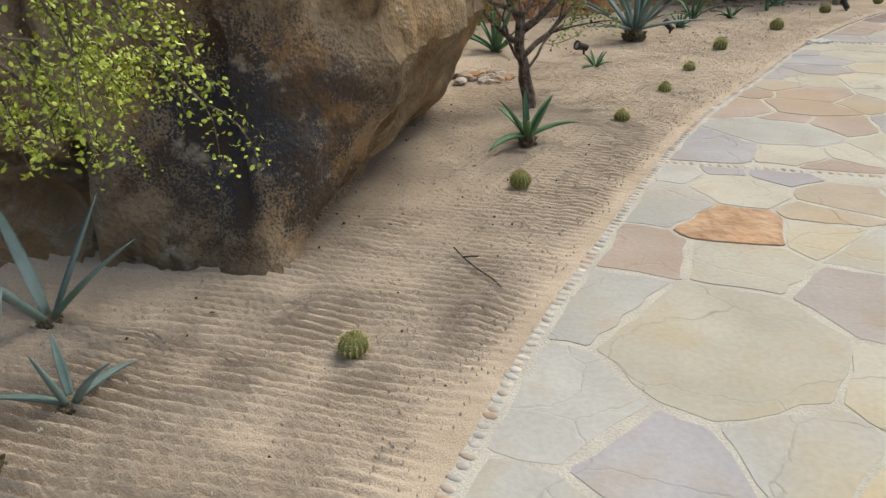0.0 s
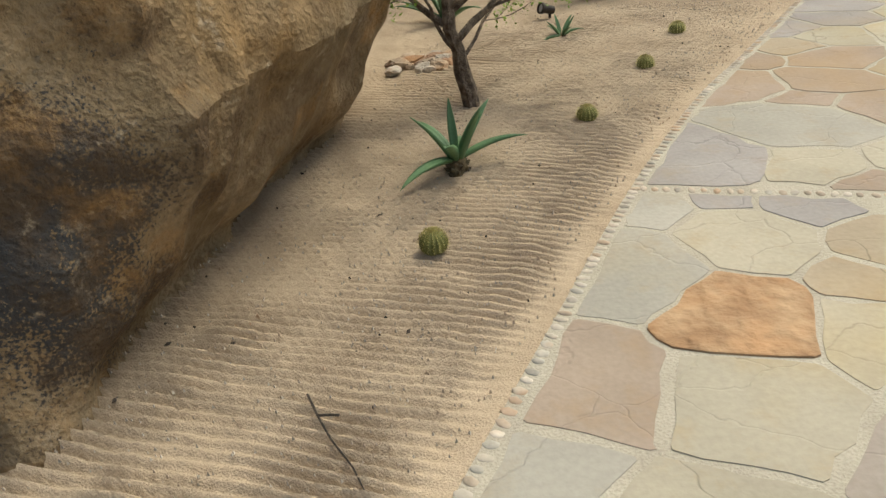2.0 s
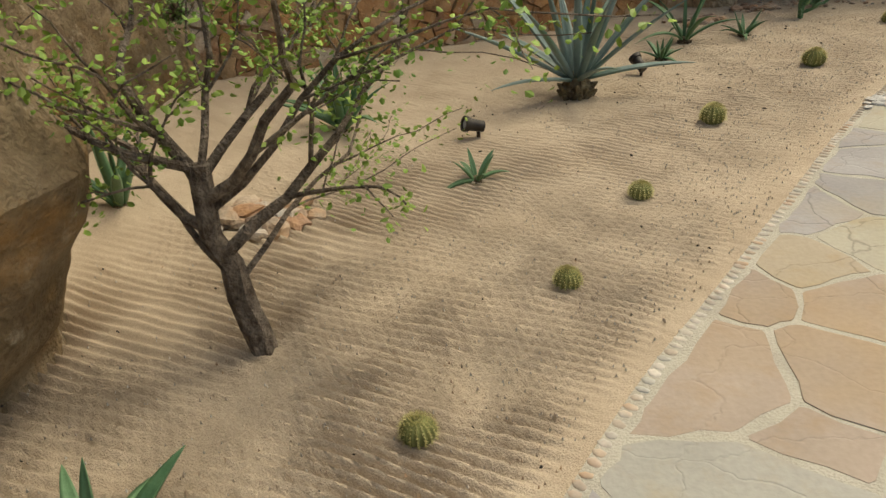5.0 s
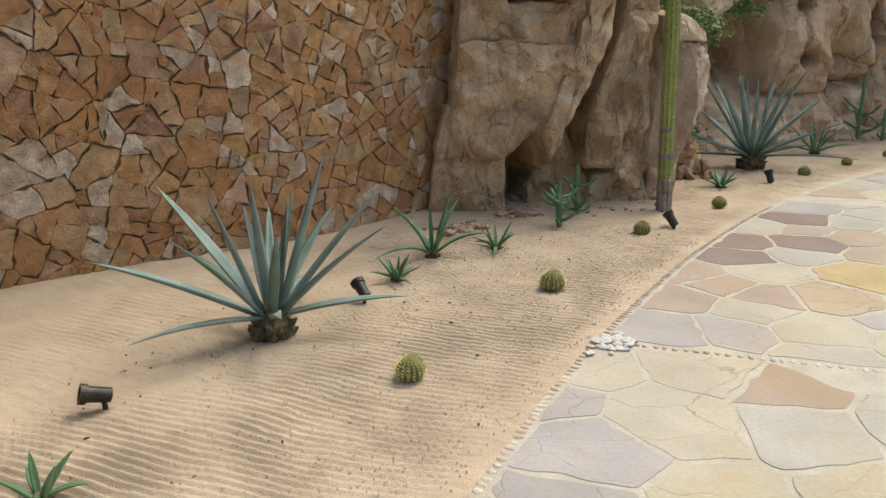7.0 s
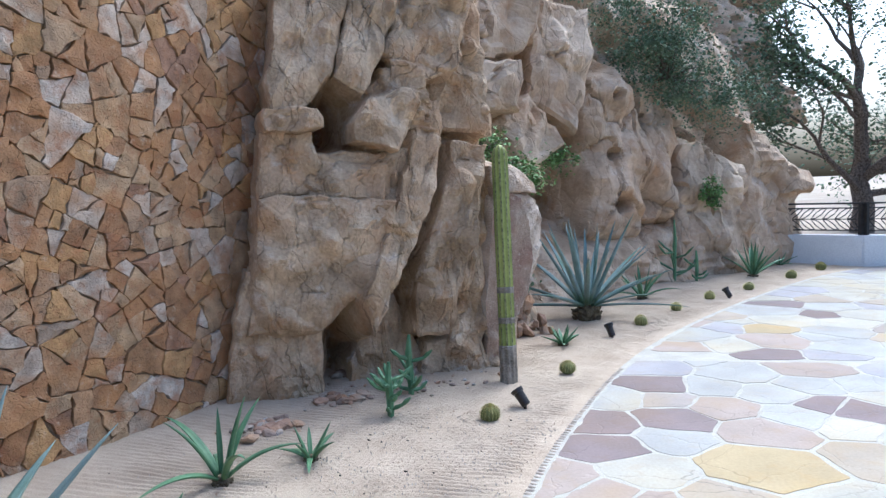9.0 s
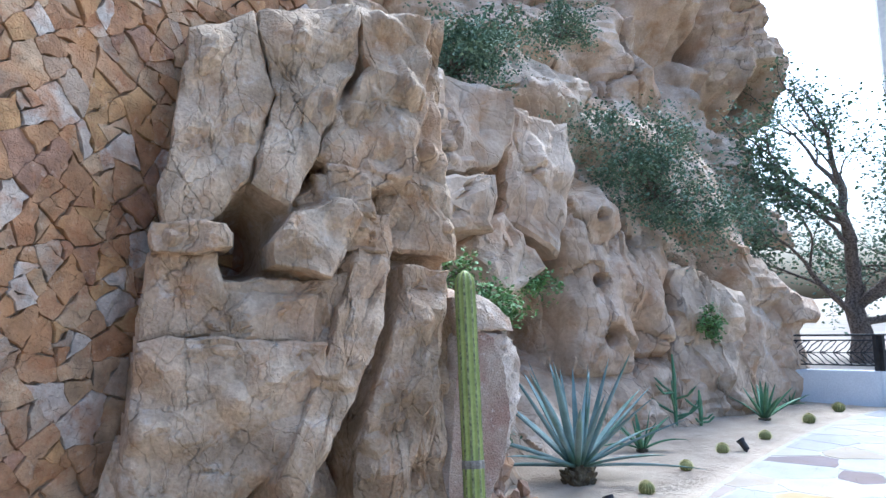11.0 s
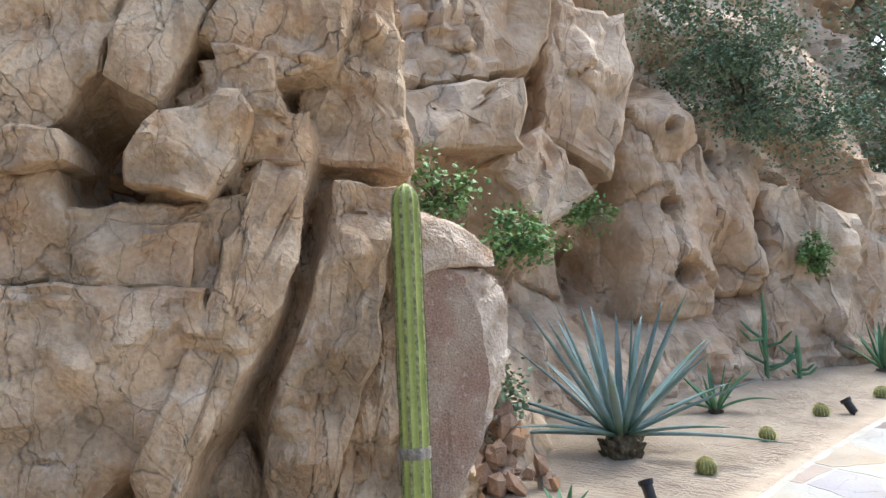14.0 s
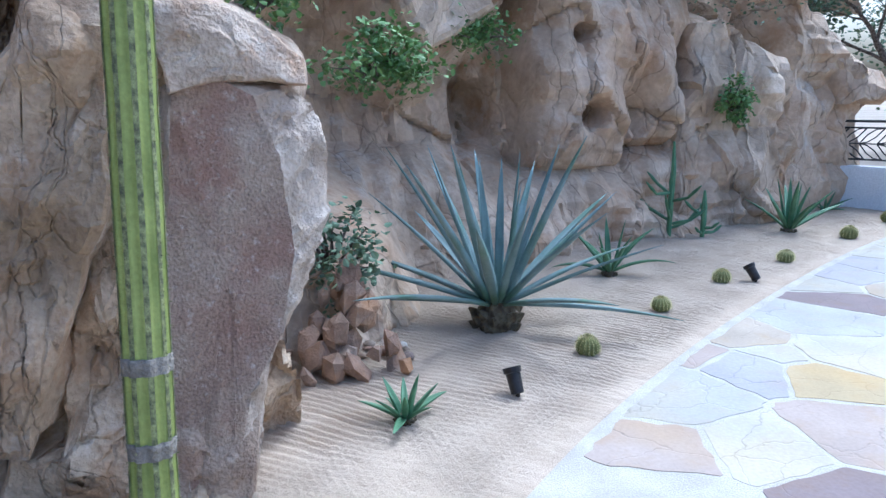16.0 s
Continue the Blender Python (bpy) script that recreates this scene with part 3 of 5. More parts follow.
# ---- large structure ----
EDGE = Curve([(-2.4, -6.0), (-0.75, -2.2), (0.17, -0.15), (0.43, 0.54), (0.94, 1.57), (1.35, 2.41), (1.95, 3.46), (2.33, 3.97), (2.98, 4.9), (3.58, 5.78), (4.33, 6.69), (5.21, 7.68), (6.73, 9.07), (8.3, 10.05), (9.9, 10.85), (11.6, 11.6), (13.0, 12.05), (14.3, 12.2)])

a = 400.0
tagged(new("ground", mesh_of("ground", [(-a, -a, -0.06), (a, -a, -0.06), (a, a, -0.06), (-a, a, -0.06)], [(0, 1, 2, 3)], EARTH)), "dry pale earth round the garden", "ground", "", "structure")

# raked sand bed: furrows run across it, from the path's edge towards the rock
u, v = grid(2.6, EDGE.length - 0.1, 0.0, 1.0, 0.0072, 1 / 100)
w = v ** 1.15 * 5.0
ex, ey, nx, ny = EDGE.at(u)
wav = 0.10 * fbm(u, w, 0.8, 21, 3) + 0.03 * np.sin(w * 3 + u)
patch = np.clip(1.0 + 1.1 * fbm(u, w, 0.9, 31, 4), 0.45, 1.2) * np.clip((w - 0.07) / 0.14, 0, 1) * np.clip((3.1 - w) / 1.2, 0, 1)
furrow = 1 - 2 * np.abs(np.sin((u + wav + 0.18 * w) * math.pi / 0.043)) ** 1.6
height = 0.019 * np.interp(u, [9.6, 11.6], [1.0, 0.5]) * furrow * patch * np.clip(1 + 1.0 * fbm(u * 1.0, w, 5.0, 43, 3), 0.5, 1.3) + 0.02 * fbm(u, w, 0.7, 41, 4) + 0.008 * fbm(u, w, 9.0, 45, 3) + 0.008 * fbm(u, w, 26.0, 48, 3) - 0.004 + 0.06 * np.clip(w - 2.2, 0, 2)
height = np.where(w < 0.02, -0.01, height)
sheet("sand_bed", u, w, (ex + nx * w, ey + ny * w, height), np.ones(u.shape, bool), SAND, None, "raked pale sand of the planted bed", "sand")

# path bed under the flagstones
u, v = grid(0.0, EDGE.length, 0.0, 1.0, 0.2, 0.1)
w = v * 9.0
ex, ey, nx, ny = EDGE.at(u)
far = w - 0.012
path = sheet("path", u, w, (ex - nx * far, ey - ny * far, np.full(u.shape, -0.0015)), np.ones(u.shape, bool), GROUT, None, "flagstone path with cream grout joints", "path")

# boulder at the start of the bed, leaning out over the sand
BASE = Curve([(-5.0, 0.6), (-3.0, 1.0), (-1.74, 1.22), (-0.92, 1.22), (-0.52, 1.06), (-0.44, 1.85), (-0.15, 2.95), (0.03, 3.6), (-0.06, 3.85), (-0.45, 4.25), (-0.95, 5.0), (-0.95, 6.4), (-0.6, 7.6)])
u, v = grid(0.0, BASE.length, -0.15, 3.0, 0.03)
R = Relief(u, v, 0.0)
ex, ey, nx, ny = BASE.at(u)
s_corner, s_tip = BASE.side(-0.5, 1.1)[1], BASE.side(0.1, 3.7)[1]
mid = np.clip((u - s_corner) / 0.5, 0, 1) * np.clip((s_tip + 0.35 - u) / 0.4, 0, 1)
R.d = mid * (0.54 * np.clip(v, 0, 0.75) - 0.1 * np.exp(-((v - 0.05) / 0.12) ** 2) - 0.25 * np.clip(v - 0.75, 0, 3)) - (1 - mid) * 0.12 * np.clip(v - 0.5, 0, 3) + 0.10 * mid * fbm(u, v, 2.0, 71, 3)
R.hollow(s_corner - 0.18, 0.62, 0.3, 0.4, 0.22, 1.0)
R.hollow(s_corner - 1.05, 0.22, 0.2, 0.22, 0.3, 1.0)
R.crack([(s_corner - 0.9, -0.1), (s_corner - 0.8, 0.5), (s_corner - 1.0, 1.4)], 0.03, 0.12)
R.crack([(s_corner - 1.6, 0.5), (s_corner - 0.85, 0.42)], 0.03, 0.1)
R.roughen(0.9, 0.10, 0.02, 81, 0.16, 1.3)
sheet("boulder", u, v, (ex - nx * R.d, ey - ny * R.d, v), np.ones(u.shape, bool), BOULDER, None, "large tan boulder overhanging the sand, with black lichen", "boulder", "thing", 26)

# jointed rock face beside the masonry wall
Y0 = 9.6
u, v = grid(3.1, 6.75, -0.15, 4.2, 0.019)
R = Relief(u, v, -0.55 + 0.1 * (u - 4))
R.block([(3.28, -0.3), (4.02, -0.3), (4.05, 0.5), (3.85, 1.0), (3.5, 1.0), (3.36, 0.5)], 0.18)
R.block([(3.97, 1.59), (4.67, 1.52), (4.57, 0.78), (4.36, 0.79), (3.98, 0.49), (3.5, 0.56), (3.65, 1.59)], 0.33, 0.1, 0.04, 5.0, 0.05)
R.block([(4.04, 1.67), (4.27, 1.87), (4.64, 1.81), (4.59, 1.54), (4.0, 1.57)], 0.26, 0.1, -0.3, 3.0)
R.block([(4.94, 2.12), (5.18, 2.11), (5.0, 1.43), (4.7, 0.96), (4.43, 0.5), (4.36, 0.78), (4.71, 1.53)], 0.34, -0.3, -0.12, 4.0, 0.05)
R.block([(5.29, 1.82), (5.55, 1.79), (5.42, 1.11), (5.13, 0.41), (4.91, 0.38), (4.9, 0.88), (5.12, 1.37)], 0.2, 0.15, -0.1, 4.0, 0.05)
R.block([(5.32, 1.09), (5.58, 1.48), (5.5, 0.0), (5.17, 0.1)], 0.08, 0.1, -0.1)
R.block([(4.3, -0.2), (4.35, 0.15), (4.72, 0.85), (4.91, 0.38), (5.1, -0.2)], -0.08, 0, -0.2)
R.block([(4.9, -0.2), (5.0, 0.25), (5.3, 0.3), (5.7, 0.16), (5.8, -0.2)], 0.1, 0, -0.5)
R.block([(5.3, 2.02), (5.6, 1.97), (5.58, 1.79), (5.29, 1.83)], 0.12)
R.block([(3.72, 2.27), (4.1, 2.27), (4.15, 2.2), (4.12, 2.11), (3.7, 2.09)], 0.3, 0, 0, 3.0, 0.12)
R.block([(4.36, 2.17), (4.53, 2.33), (4.86, 2.42), (4.9, 2.31), (4.84, 2.12), (4.7, 1.93), (4.38, 2.02)], 0.36, 0, -0.2, 3.0, 0.1)
R.block([(4.07, 1.94), (4.7, 1.93), (4.94, 1.99), (4.75, 1.46), (4.04, 1.66)], 0.2, 0, -0.2)
R.block([(3.68, 2.1), (4.05, 2.09), (4.1, 1.88), (4.04, 1.62), (3.62, 1.6)], 0.2)
R.block([(3.93, 3.52), (4.32, 3.71), (4.42, 3.13), (4.25, 2.58), (4.05, 2.32), (3.77, 2.25), (3.74, 2.52), (3.82, 2.83)], 0.14, 0.0, -0.16, 4.0, 0.04)
R.block([(4.35, 3.72), (5.06, 3.89), (5.0, 3.43), (4.69, 2.78), (4.5, 2.4), (4.28, 2.55), (4.45, 3.14)], 0.10, -0.05, -0.16, 4.0, 0.04)
R.block([(5.06, 3.89), (5.6, 3.84), (5.52, 3.22), (5.34, 2.61), (4.96, 2.52), (4.7, 2.74), (5.07, 3.4)], 0.05, 0.02, -0.16, 4.0, 0.04)
R.block([(4.69, 2.62), (5.01, 2.61), (5.08, 2.34), (4.82, 2.33)], 0.16, 0.0, -0.1)
R.block([(5.2, 3.3), (5.66, 3.3), (5.72, 2.1), (5.2, 2.15), (5.15, 2.5)], -0.1, 0.1, -0.1)
R.block([(4.55, 2.45), (4.78, 2.65), (4.84, 2.4), (4.7, 2.34)], 0.05)
R.block([(5.55, 1.75), (5.72, 1.6), (5.66, 0.9), (5.6, 0.5), (5.5, 1.1)], 0.02)
R.block([(4.76, 2.67), (5.05, 2.62), (5.02, 2.45), (4.8, 2.37)], 0.18)
R.block([(4.83, 2.34), (5.19, 2.35), (5.16, 2.09), (4.87, 2.12)], 0.15)
R.hollow(4.22, 2.14, 0.2, 0.2, 0.7, 1.6)
R.hollow(4.2, 2.42, 0.16, 0.18, 0.18, 1.0)
R.crack([(4.62, 1.6), (4.75, 1.95), (4.88, 2.1)], 0.022, 0.14)
R.crack([(4.4, 0.85), (4.5, 1.5)], 0.016, 0.08)
R.crack([(3.3, 1.63), (4.0, 1.6), (4.7, 1.54)], 0.02, 0.12)
R.crack([(3.5, 0.5), (4.1, 0.42)], 0.02, 0.08)
R.crack([(5.25, 1.8), (5.1, 1.3), (5.15, 0.9)], 0.02, 0.12)
R.roughen(0.62, 0.24, 0.07, 91, 0.12, 1.6)
R.d += 0.012 * fbm(u, v, 9.0, 95, 3)
blocks = R.made
R.soften(1)
R.d -= 0.05
left = 3.24 + 0.19 * v + 0.05 * fbm(u, v, 2.0, 99, 3)
keep = (u > left + 0.05) & (v < 3.95 + 0.15 * fbm(u, v, 1.2, 97, 3)) & (u < 5.8 + 0.3 * np.clip(1.2 - v, 0, 1))
face = slabs("rock_face", "rock_bed", u, v, (u, Y0 - R.d, v), keep, 0 * R.ids, ROCK, "jointed tan rock face with a dark hollow", "rock face")

for k, (poly, out, lu, lv) in enumerate(blocks):
    rock_block(face, poly, out, lu, lv, Y0, ROCK, 300 + k)

# split boulder behind the tall cactus
u, v = grid(5.35, 6.6, -0.2, 2.0, 0.02)
R = Relief(u, v, -1.4)
R.block([(5.70, 1.50), (5.83, 1.58), (6.07, 1.53), (6.06, 0.9), (5.99, 0.62), (5.85, 0.46), (5.58, 0.42), (5.6, 1.0)], 0.07, -0.1, -0.06, 7.0, 0.03)
R.block([(5.62, 1.80), (5.78, 1.82), (5.93, 1.77), (6.13, 1.63), (6.11, 1.55), (5.91, 1.56), (5.68, 1.53)], 0.12, -0.3, -0.3, 5.0, 0.05)
R.block([(5.52, -0.2), (5.56, 0.50), (5.87, 0.47), (5.86, 0.3), (5.80, -0.2)], 0.12, 0, -0.15, 4.0)
R.hollow(5.98, 1.60, 0.12, 0.03, 0.15, 1.5)
R.roughen(0.5, 0.11, 0.02, 111, 0.06, 2.2)
R.d += 0.018 * fbm(u, v, 12.0, 115, 3)
blocks = R.made
R.d -= 0.10
split = slabs("split_boulder", "rock_bed", u, v, (u, 9.62 - R.d, v), R.d > -1.3, 0 * R.ids, RED_ROCK, "split boulder with a reddish flat face and pale broken edge", "boulder")

for k, (poly, out, lu, lv) in enumerate(blocks):
    if k:
        rock_block(split, poly, out, lu, lv, 9.62, RED_ROCK, 400 + k, 0.7, 0.6, 0.08, 0.018)


def cleft_boulder(parent, inner, outer, y_face, y_edge, y_back):
    """A boulder split flat in front: the flat reddish face, and the pale broken rim that turns back from it."""
    def walk_round(poly, n=132):
        c = Curve(list(poly) + [poly[0]], False)
        step = [c.s[k] for k in range(len(poly))] + [c.length]
        m = n // len(poly)
        return [tuple(float(q) for q in c.at(step[k] + (step[k + 1] - step[k]) * i / m)[:2]) for k in range(len(poly)) for i in range(m)]

    a, b = walk_round(inner), walk_round(outer)
    n = len(a)
    cu, cv = sum(p[0] for p in a) / n, sum(p[1] for p in a) / n

    def place(u, v, y, rough):
        p = Vector((u, y, v))
        w = noise.fractal(p * 5.0, 0.8, 2.2, 5)
        h = noise.fractal(p * 17.0 + Vector((3, 1, 7)), 0.9, 2.1, 4)
        return (u + 0.5 * rough * h, y - rough * (w + 0.7 * h), v + 0.5 * rough * w)

    face = [[place(cu + (x - cu) * f, cv + (z - cv) * f, y_face, 0.012) for x, z in a] for f in (0.03, 0.12, 0.24, 0.36, 0.48, 0.6, 0.7, 0.8, 0.9, 0.97, 1.0)]
    rim = [face[-1]]
    for f in (0.12, 0.26, 0.4, 0.54, 0.68, 0.82, 0.93, 1.0):
        rim.append([place(p[0] + (q[0] - p[0]) * f, p[1] + (q[1] - p[1]) * f, y_face + (y_edge - y_face) * f ** 1.3, 0.032) for p, q in zip(a, b)])
    for f in (0.05, 0.25, 0.6, 1.0):
        rim.append([place(cu + (q[0] - cu) * (1 - 0.25 * f), q[1] * (1 - 0.15 * f), y_edge + (y_back - y_edge) * f, 0.03) for q in b])
    for name, rows, material, label in (("split_face", face, RED_FACE, "flat reddish split face"), ("broken_rim", rim, PALE_ROCK, "pale broken rim")):
        fs = [(r * n + k, (r + 1) * n + k, (r + 1) * n + (k + 1) % n, r * n + (k + 1) % n) for r in range(len(rows) - 1) for k in range(n)]
        if name == "split_face":
            fs.append(tuple(range(n)))
        me = mesh_of(name, [p for row in rows for p in row], fs, material, True)
        me.set_sharp_from_angle(angle=radians(28))
        part(name, me, parent, label)


cleft_boulder(split,
              [(5.66, 1.50), (5.80, 1.57), (5.92, 1.50), (6.00, 1.28), (6.03, 0.95), (5.97, 0.65), (5.84, 0.42), (5.74, 0.0), (5.60, -0.15), (5.54, 0.5), (5.60, 1.0)],
              [(5.62, 1.54), (5.82, 1.60), (6.07, 1.53), (6.18, 1.42), (6.19, 1.06), (6.09, 0.80), (5.93, 0.50), (5.86, 0.10), (5.80, -0.2), (5.50, 0.5), (5.55, 1.0)],
              9.47, 9.60, 10.25)

# back cliff, hollowed by weather
u, v = grid(4.0, 14.6, -0.2, 6.4, 0.034)
line = 13.35 + 0.02 * (u - 10)
R = Relief(u, v, -0.35 - 0.22 * np.clip(v - 2.8, 0, 9) - 0.12 * v)
R.block([(6.70, 4.67), (7.86, 4.42), (7.83, 3.73), (7.43, 3.34), (6.15, 3.21), (6.41, 4.06)], 0.25, 0.0, -0.15)
R.block([(6.0, 3.17), (7.43, 3.27), (7.34, 2.57), (6.2, 2.56)], 0.45, 0, -0.25, 2.0, 0.25)
R.block([(7.05, 2.5), (7.73, 2.92), (8.24, 2.16), (7.54, 1.77)], 0.4, 0, -0.2, 2.0, 0.2)
R.block([(8.1, 4.36), (8.95, 4.2), (8.96, 3.19), (8.5, 2.3), (7.72, 2.85), (7.91, 3.73)], 0.2, 0.0, -0.12, 2.5, 0.2)
R.block([(9.05, 3.19), (9.61, 3.37), (10.09, 2.6), (10.23, 1.85), (9.9, 0.75), (8.9, 0.8), (8.85, 1.6), (8.92, 2.59)], 0.22, 0.0, -0.1, 2.5, 0.2)
R.block([(10.15, 3.23), (10.64, 3.17), (11.06, 2.62), (10.9, 1.0), (10.14, 1.0), (10.23, 2.6)], 0.1, 0, -0.1, 2.5, 0.2)
R.block([(11.0, 2.22), (11.5, 2.3), (11.45, -0.2), (10.5, -0.2)], 0.22, 0, -0.12, 2.5, 0.2)
R.block([(11.56, 2.14), (12.19, 1.83), (12.3, -0.2), (11.3, -0.2)], 0.36, 0, -0.12, 2.5, 0.15)
R.block([(12.58, 2.64), (13.71, 1.9), (13.77, -0.2), (12.35, -0.2)], 0.15, -0.1, -0.1, 2.5, 0.15)
R.block([(13.1, 1.95), (13.85, 1.7), (13.8, 1.25), (13.2, 1.3)], 0.3, 0, -0.3, 2.5, 0.2)
R.block([(10.56, 5.04), (12.39, 4.77), (13.33, 4.0), (13.37, 3.0), (12.55, 2.47), (10.55, 3.25)], -0.6, 0, -0.25, 1.5, 0.4)
R.block([(8.33, 5.61), (9.43, 5.69), (10.37, 5.19), (10.49, 4.42), (9.12, 4.05), (8.2, 4.77)], -0.55, 0, -0.35, 1.5, 0.4)
R.block([(6.4, -0.2), (6.6, 0.9), (8.9, 0.7), (10.6, 0.75), (10.7, -0.2)], 0.45, 0.0, -0.6, 1.5, 0.2)
R.block([(6.2, -0.2), (6.3, 0.7), (7.0, 0.5), (7.3, -0.2)], 1.5, -0.6, -0.7, 2.5, 0.2)
R.hollow(9.44, 2.03, 0.10, 0.08, 0.5)
R.hollow(9.46, 1.26, 0.14, 0.11, 0.5)
R.hollow(8.55, 2.56, 0.09, 0.07, 0.4)
R.hollow(10.07, 2.85, 0.1, 0.08, 0.45)
R.hollow(10.27, 2.64, 0.08, 0.07, 0.4)
R.hollow(9.5, 2.95, 0.08, 0.06, 0.2)
R.hollow(8.43, 1.29, 0.25, 0.3, 0.55, 2.0)
R.hollow(10.25, 1.2, 0.1, 0.2, 0.2)
R.crack([(11.5, -0.2), (11.45, 2.2), (11.0, 3.0)], 0.06, 0.25)
R.crack([(8.8, 0.8), (8.75, 2.6), (9.0, 3.4)], 0.08, 0.3)
R.crack([(12.3, 1.3), (13.2, 1.2)], 0.04, 0.1)
for k in range(4):
    R.crack([(6.3, 3.5 + 0.27 * k), (7.1, 3.58 + 0.25 * k), (7.85, 3.45 + 0.28 * k)], 0.022, 0.09)
R.roughen(1.3, 0.38, 0.14, 121, 0.42, 0.8)
R.d += 0.03 * fbm(u, v, 3.5, 125, 4)
top = np.interp(u, [4, 6, 8, 9.4, 10.4, 12.4, 13.3, 13.6, 14.6], [6.0, 6.2, 6.0, 5.75, 5.3, 4.8, 4.1, 2.3, 1.5])
keep = (v < top + 0.2 * fbm(u, v, 1.0, 127, 4)) & (u < 13.95 + 0.15 * fbm(u, v, 1.2, 128, 3))
front = np.interp(u, [4, 6.3, 7.2, 8.2, 10.4, 14.6], [12.3, 12.4, 12.75, 13.0, 13.35, 13.75])
blocks = R.made
cliff = slabs("back_cliff", "rock_bed", u, v, (u, front - R.d, v), keep, 0 * R.ids, ROCK_FAR, "weathered tan cliff with small round holes", "cliff")

for k in (0, 1, 2, 3, 6, 7, 8, 9):
    poly, out, lu, lv = blocks[k]
    mid = sum(p[0] for p in poly) / len(poly)
    rock_block(cliff, poly, out + 0.06, lu, lv, float(np.interp(mid, front[:, 0] * 0 + u[:, 0], front[:, 0])), ROCK_FAR, 500 + k, 1.2, 1.1, 0.26, 0.08, 0.12, 0.02)

# upper cliff and its overhanging brow against the sky
u, v = grid(2.5, 23.0, 3.0, 16.5, 0.062)
R = Relief(u, v, -1.4 + 0 * u)
R.block([(3.0, 8.0), (3.0, 12.5), (5.5, 12.2), (6.58, 10.9), (7.67, 9.4), (6.5, 7.5)], -0.2, 0.1, -0.2, 1.2, 0.4)
R.block([(6.58, 10.9), (7.67, 9.64), (9.65, 9.55), (9.98, 11.03), (8.6, 13.5), (5.53, 13.5)], 0.2, 0.1, -0.15, 1.2, 0.5)
R.block([(9.99, 11.68), (11.74, 11.06), (13.95, 10.47), (13.7, 12.2), (12.9, 13.4), (11.6, 15.0), (9.2, 15.0)], -0.2, 0.1, -0.2, 1.2, 0.6)
R.block([(9.5, 9.6), (13.5, 10.3), (16.0, 9.6), (16.0, 7.0), (9.0, 7.0)], 0.5, 0, -0.3, 1.0, 0.6)
R.block([(15.6, 13.8), (16.68, 14.6), (18.4, 14.9), (19.1, 12.96), (19.6, 10.04), (18.5, 8.5), (15.44, 9.5), (15.53, 11.29)], 0.4, -0.1, 0.05, 1.2, 0.8)
R.block([(19.2, 12.6), (21.0, 10.1), (22.3, 9.2), (22.3, 7.8), (20.4, 6.9), (19.4, 7.76), (18.2, 8.5)], 0.3, -0.1, 0.1, 1.2, 0.6)
R.block([(12.0, 7.5), (17.5, 8.0), (19.5, 6.5), (20.5, 3.0), (12.0, 3.0)], 0.8, -0.1, -0.35, 1.0, 0.7)
R.hollow(14.9, 12.1, 0.9, 0.8, 3.4, 1.6)
R.hollow(16.0, 12.4, 0.6, 0.35, 2.2, 1.5)
R.hollow(18.4, 9.2, 0.3, 0.5, 2.4, 1.5)
R.hollow(20.4, 8.0, 0.45, 0.55, 2.4, 1.5)
R.hollow(16.9, 10.7, 0.35, 0.2, 0.5)
R.hollow(6.1, 11.6, 0.5, 0.4, 2.6, 1.5)
R.hollow(8.1, 11.9, 0.35, 0.4, 2.0, 1.5)
R.roughen(2.8, 1.0, 0.35, 131, 1.1, 0.4)
R.d += 0.05 * fbm(u, v, 2.0, 135, 4)
top = np.interp(u, [2, 12.5, 13.6, 14.4, 15.4, 16.4, 18.8, 19.8, 21.1, 22.3, 23], [16.5, 16.3, 15.0, 14.3, 14.6, 15.4, 15.6, 13.4, 10.3, 9.2, 8.4])
low = np.interp(u, [2, 20.3, 20.8, 22.2, 22.6], [3.0, 3.0, 6.7, 7.6, 8.0])
edge = 0.25 * fbm(u, v, 0.6, 137, 4)
keep = (v < top + edge) & (v > low + edge) & (u < 22.3 + edge)
slabs("upper_cliff", "rock_bed", u, v, (u, 20.0 - R.d, v), keep, 0 * R.ids, ROCK_FAR, "high pale cliff with hollows and an overhanging brow", "cliff")

# ground slope that closes the place behind the cliffs
u, v = grid(2.0, 20.0, 15.4, 20.2, 0.4)
tagged(sheet("rock_slope", u, v, (u, v, np.interp(v, [15.4, 20.2], [2.0, 6.0]) - 1.2 * np.clip(u - 12, 0, 8) * 0.6 + 0.3 * fbm(u, v, 0.5, 141, 3)), np.ones(u.shape, bool), ROCK_FAR), "broken rock slope between the cliffs", "rock")

# ---- masonry wall ----
WALL = Curve([(-2.2, 6.7), (-0.8, 7.12), (0.21, 7.52), (0.83, 7.93), (1.36, 8.17), (1.89, 8.44), (2.5, 8.86), (2.95, 9.22), (3.3, 9.55), (3.9, 10.05), (4.9, 10.6)])
WALL_HEIGHT = 5.4
u, v = grid(0.0, WALL.length, -0.2, WALL_HEIGHT, 0.12)
ex, ey, nx, ny = WALL.at(u)
verts, faces = [], []
n = u.shape[0]
for back in (0.0, 0.35):
    for k in range(n):
        for z in (-0.2, WALL_HEIGHT):
            verts.append((ex[k, 0] + nx[k, 0] * (back + 0.022), ey[k, 0] + ny[k, 0] * (back + 0.022), z))
for k in range(n - 1):
    a, b = 2 * k, 2 * (n + k)
    faces += [(a, a + 2, a + 3, a + 1), (b, b + 1, b + 3, b + 2), (a + 1, a + 3, b + 3, b + 1)]
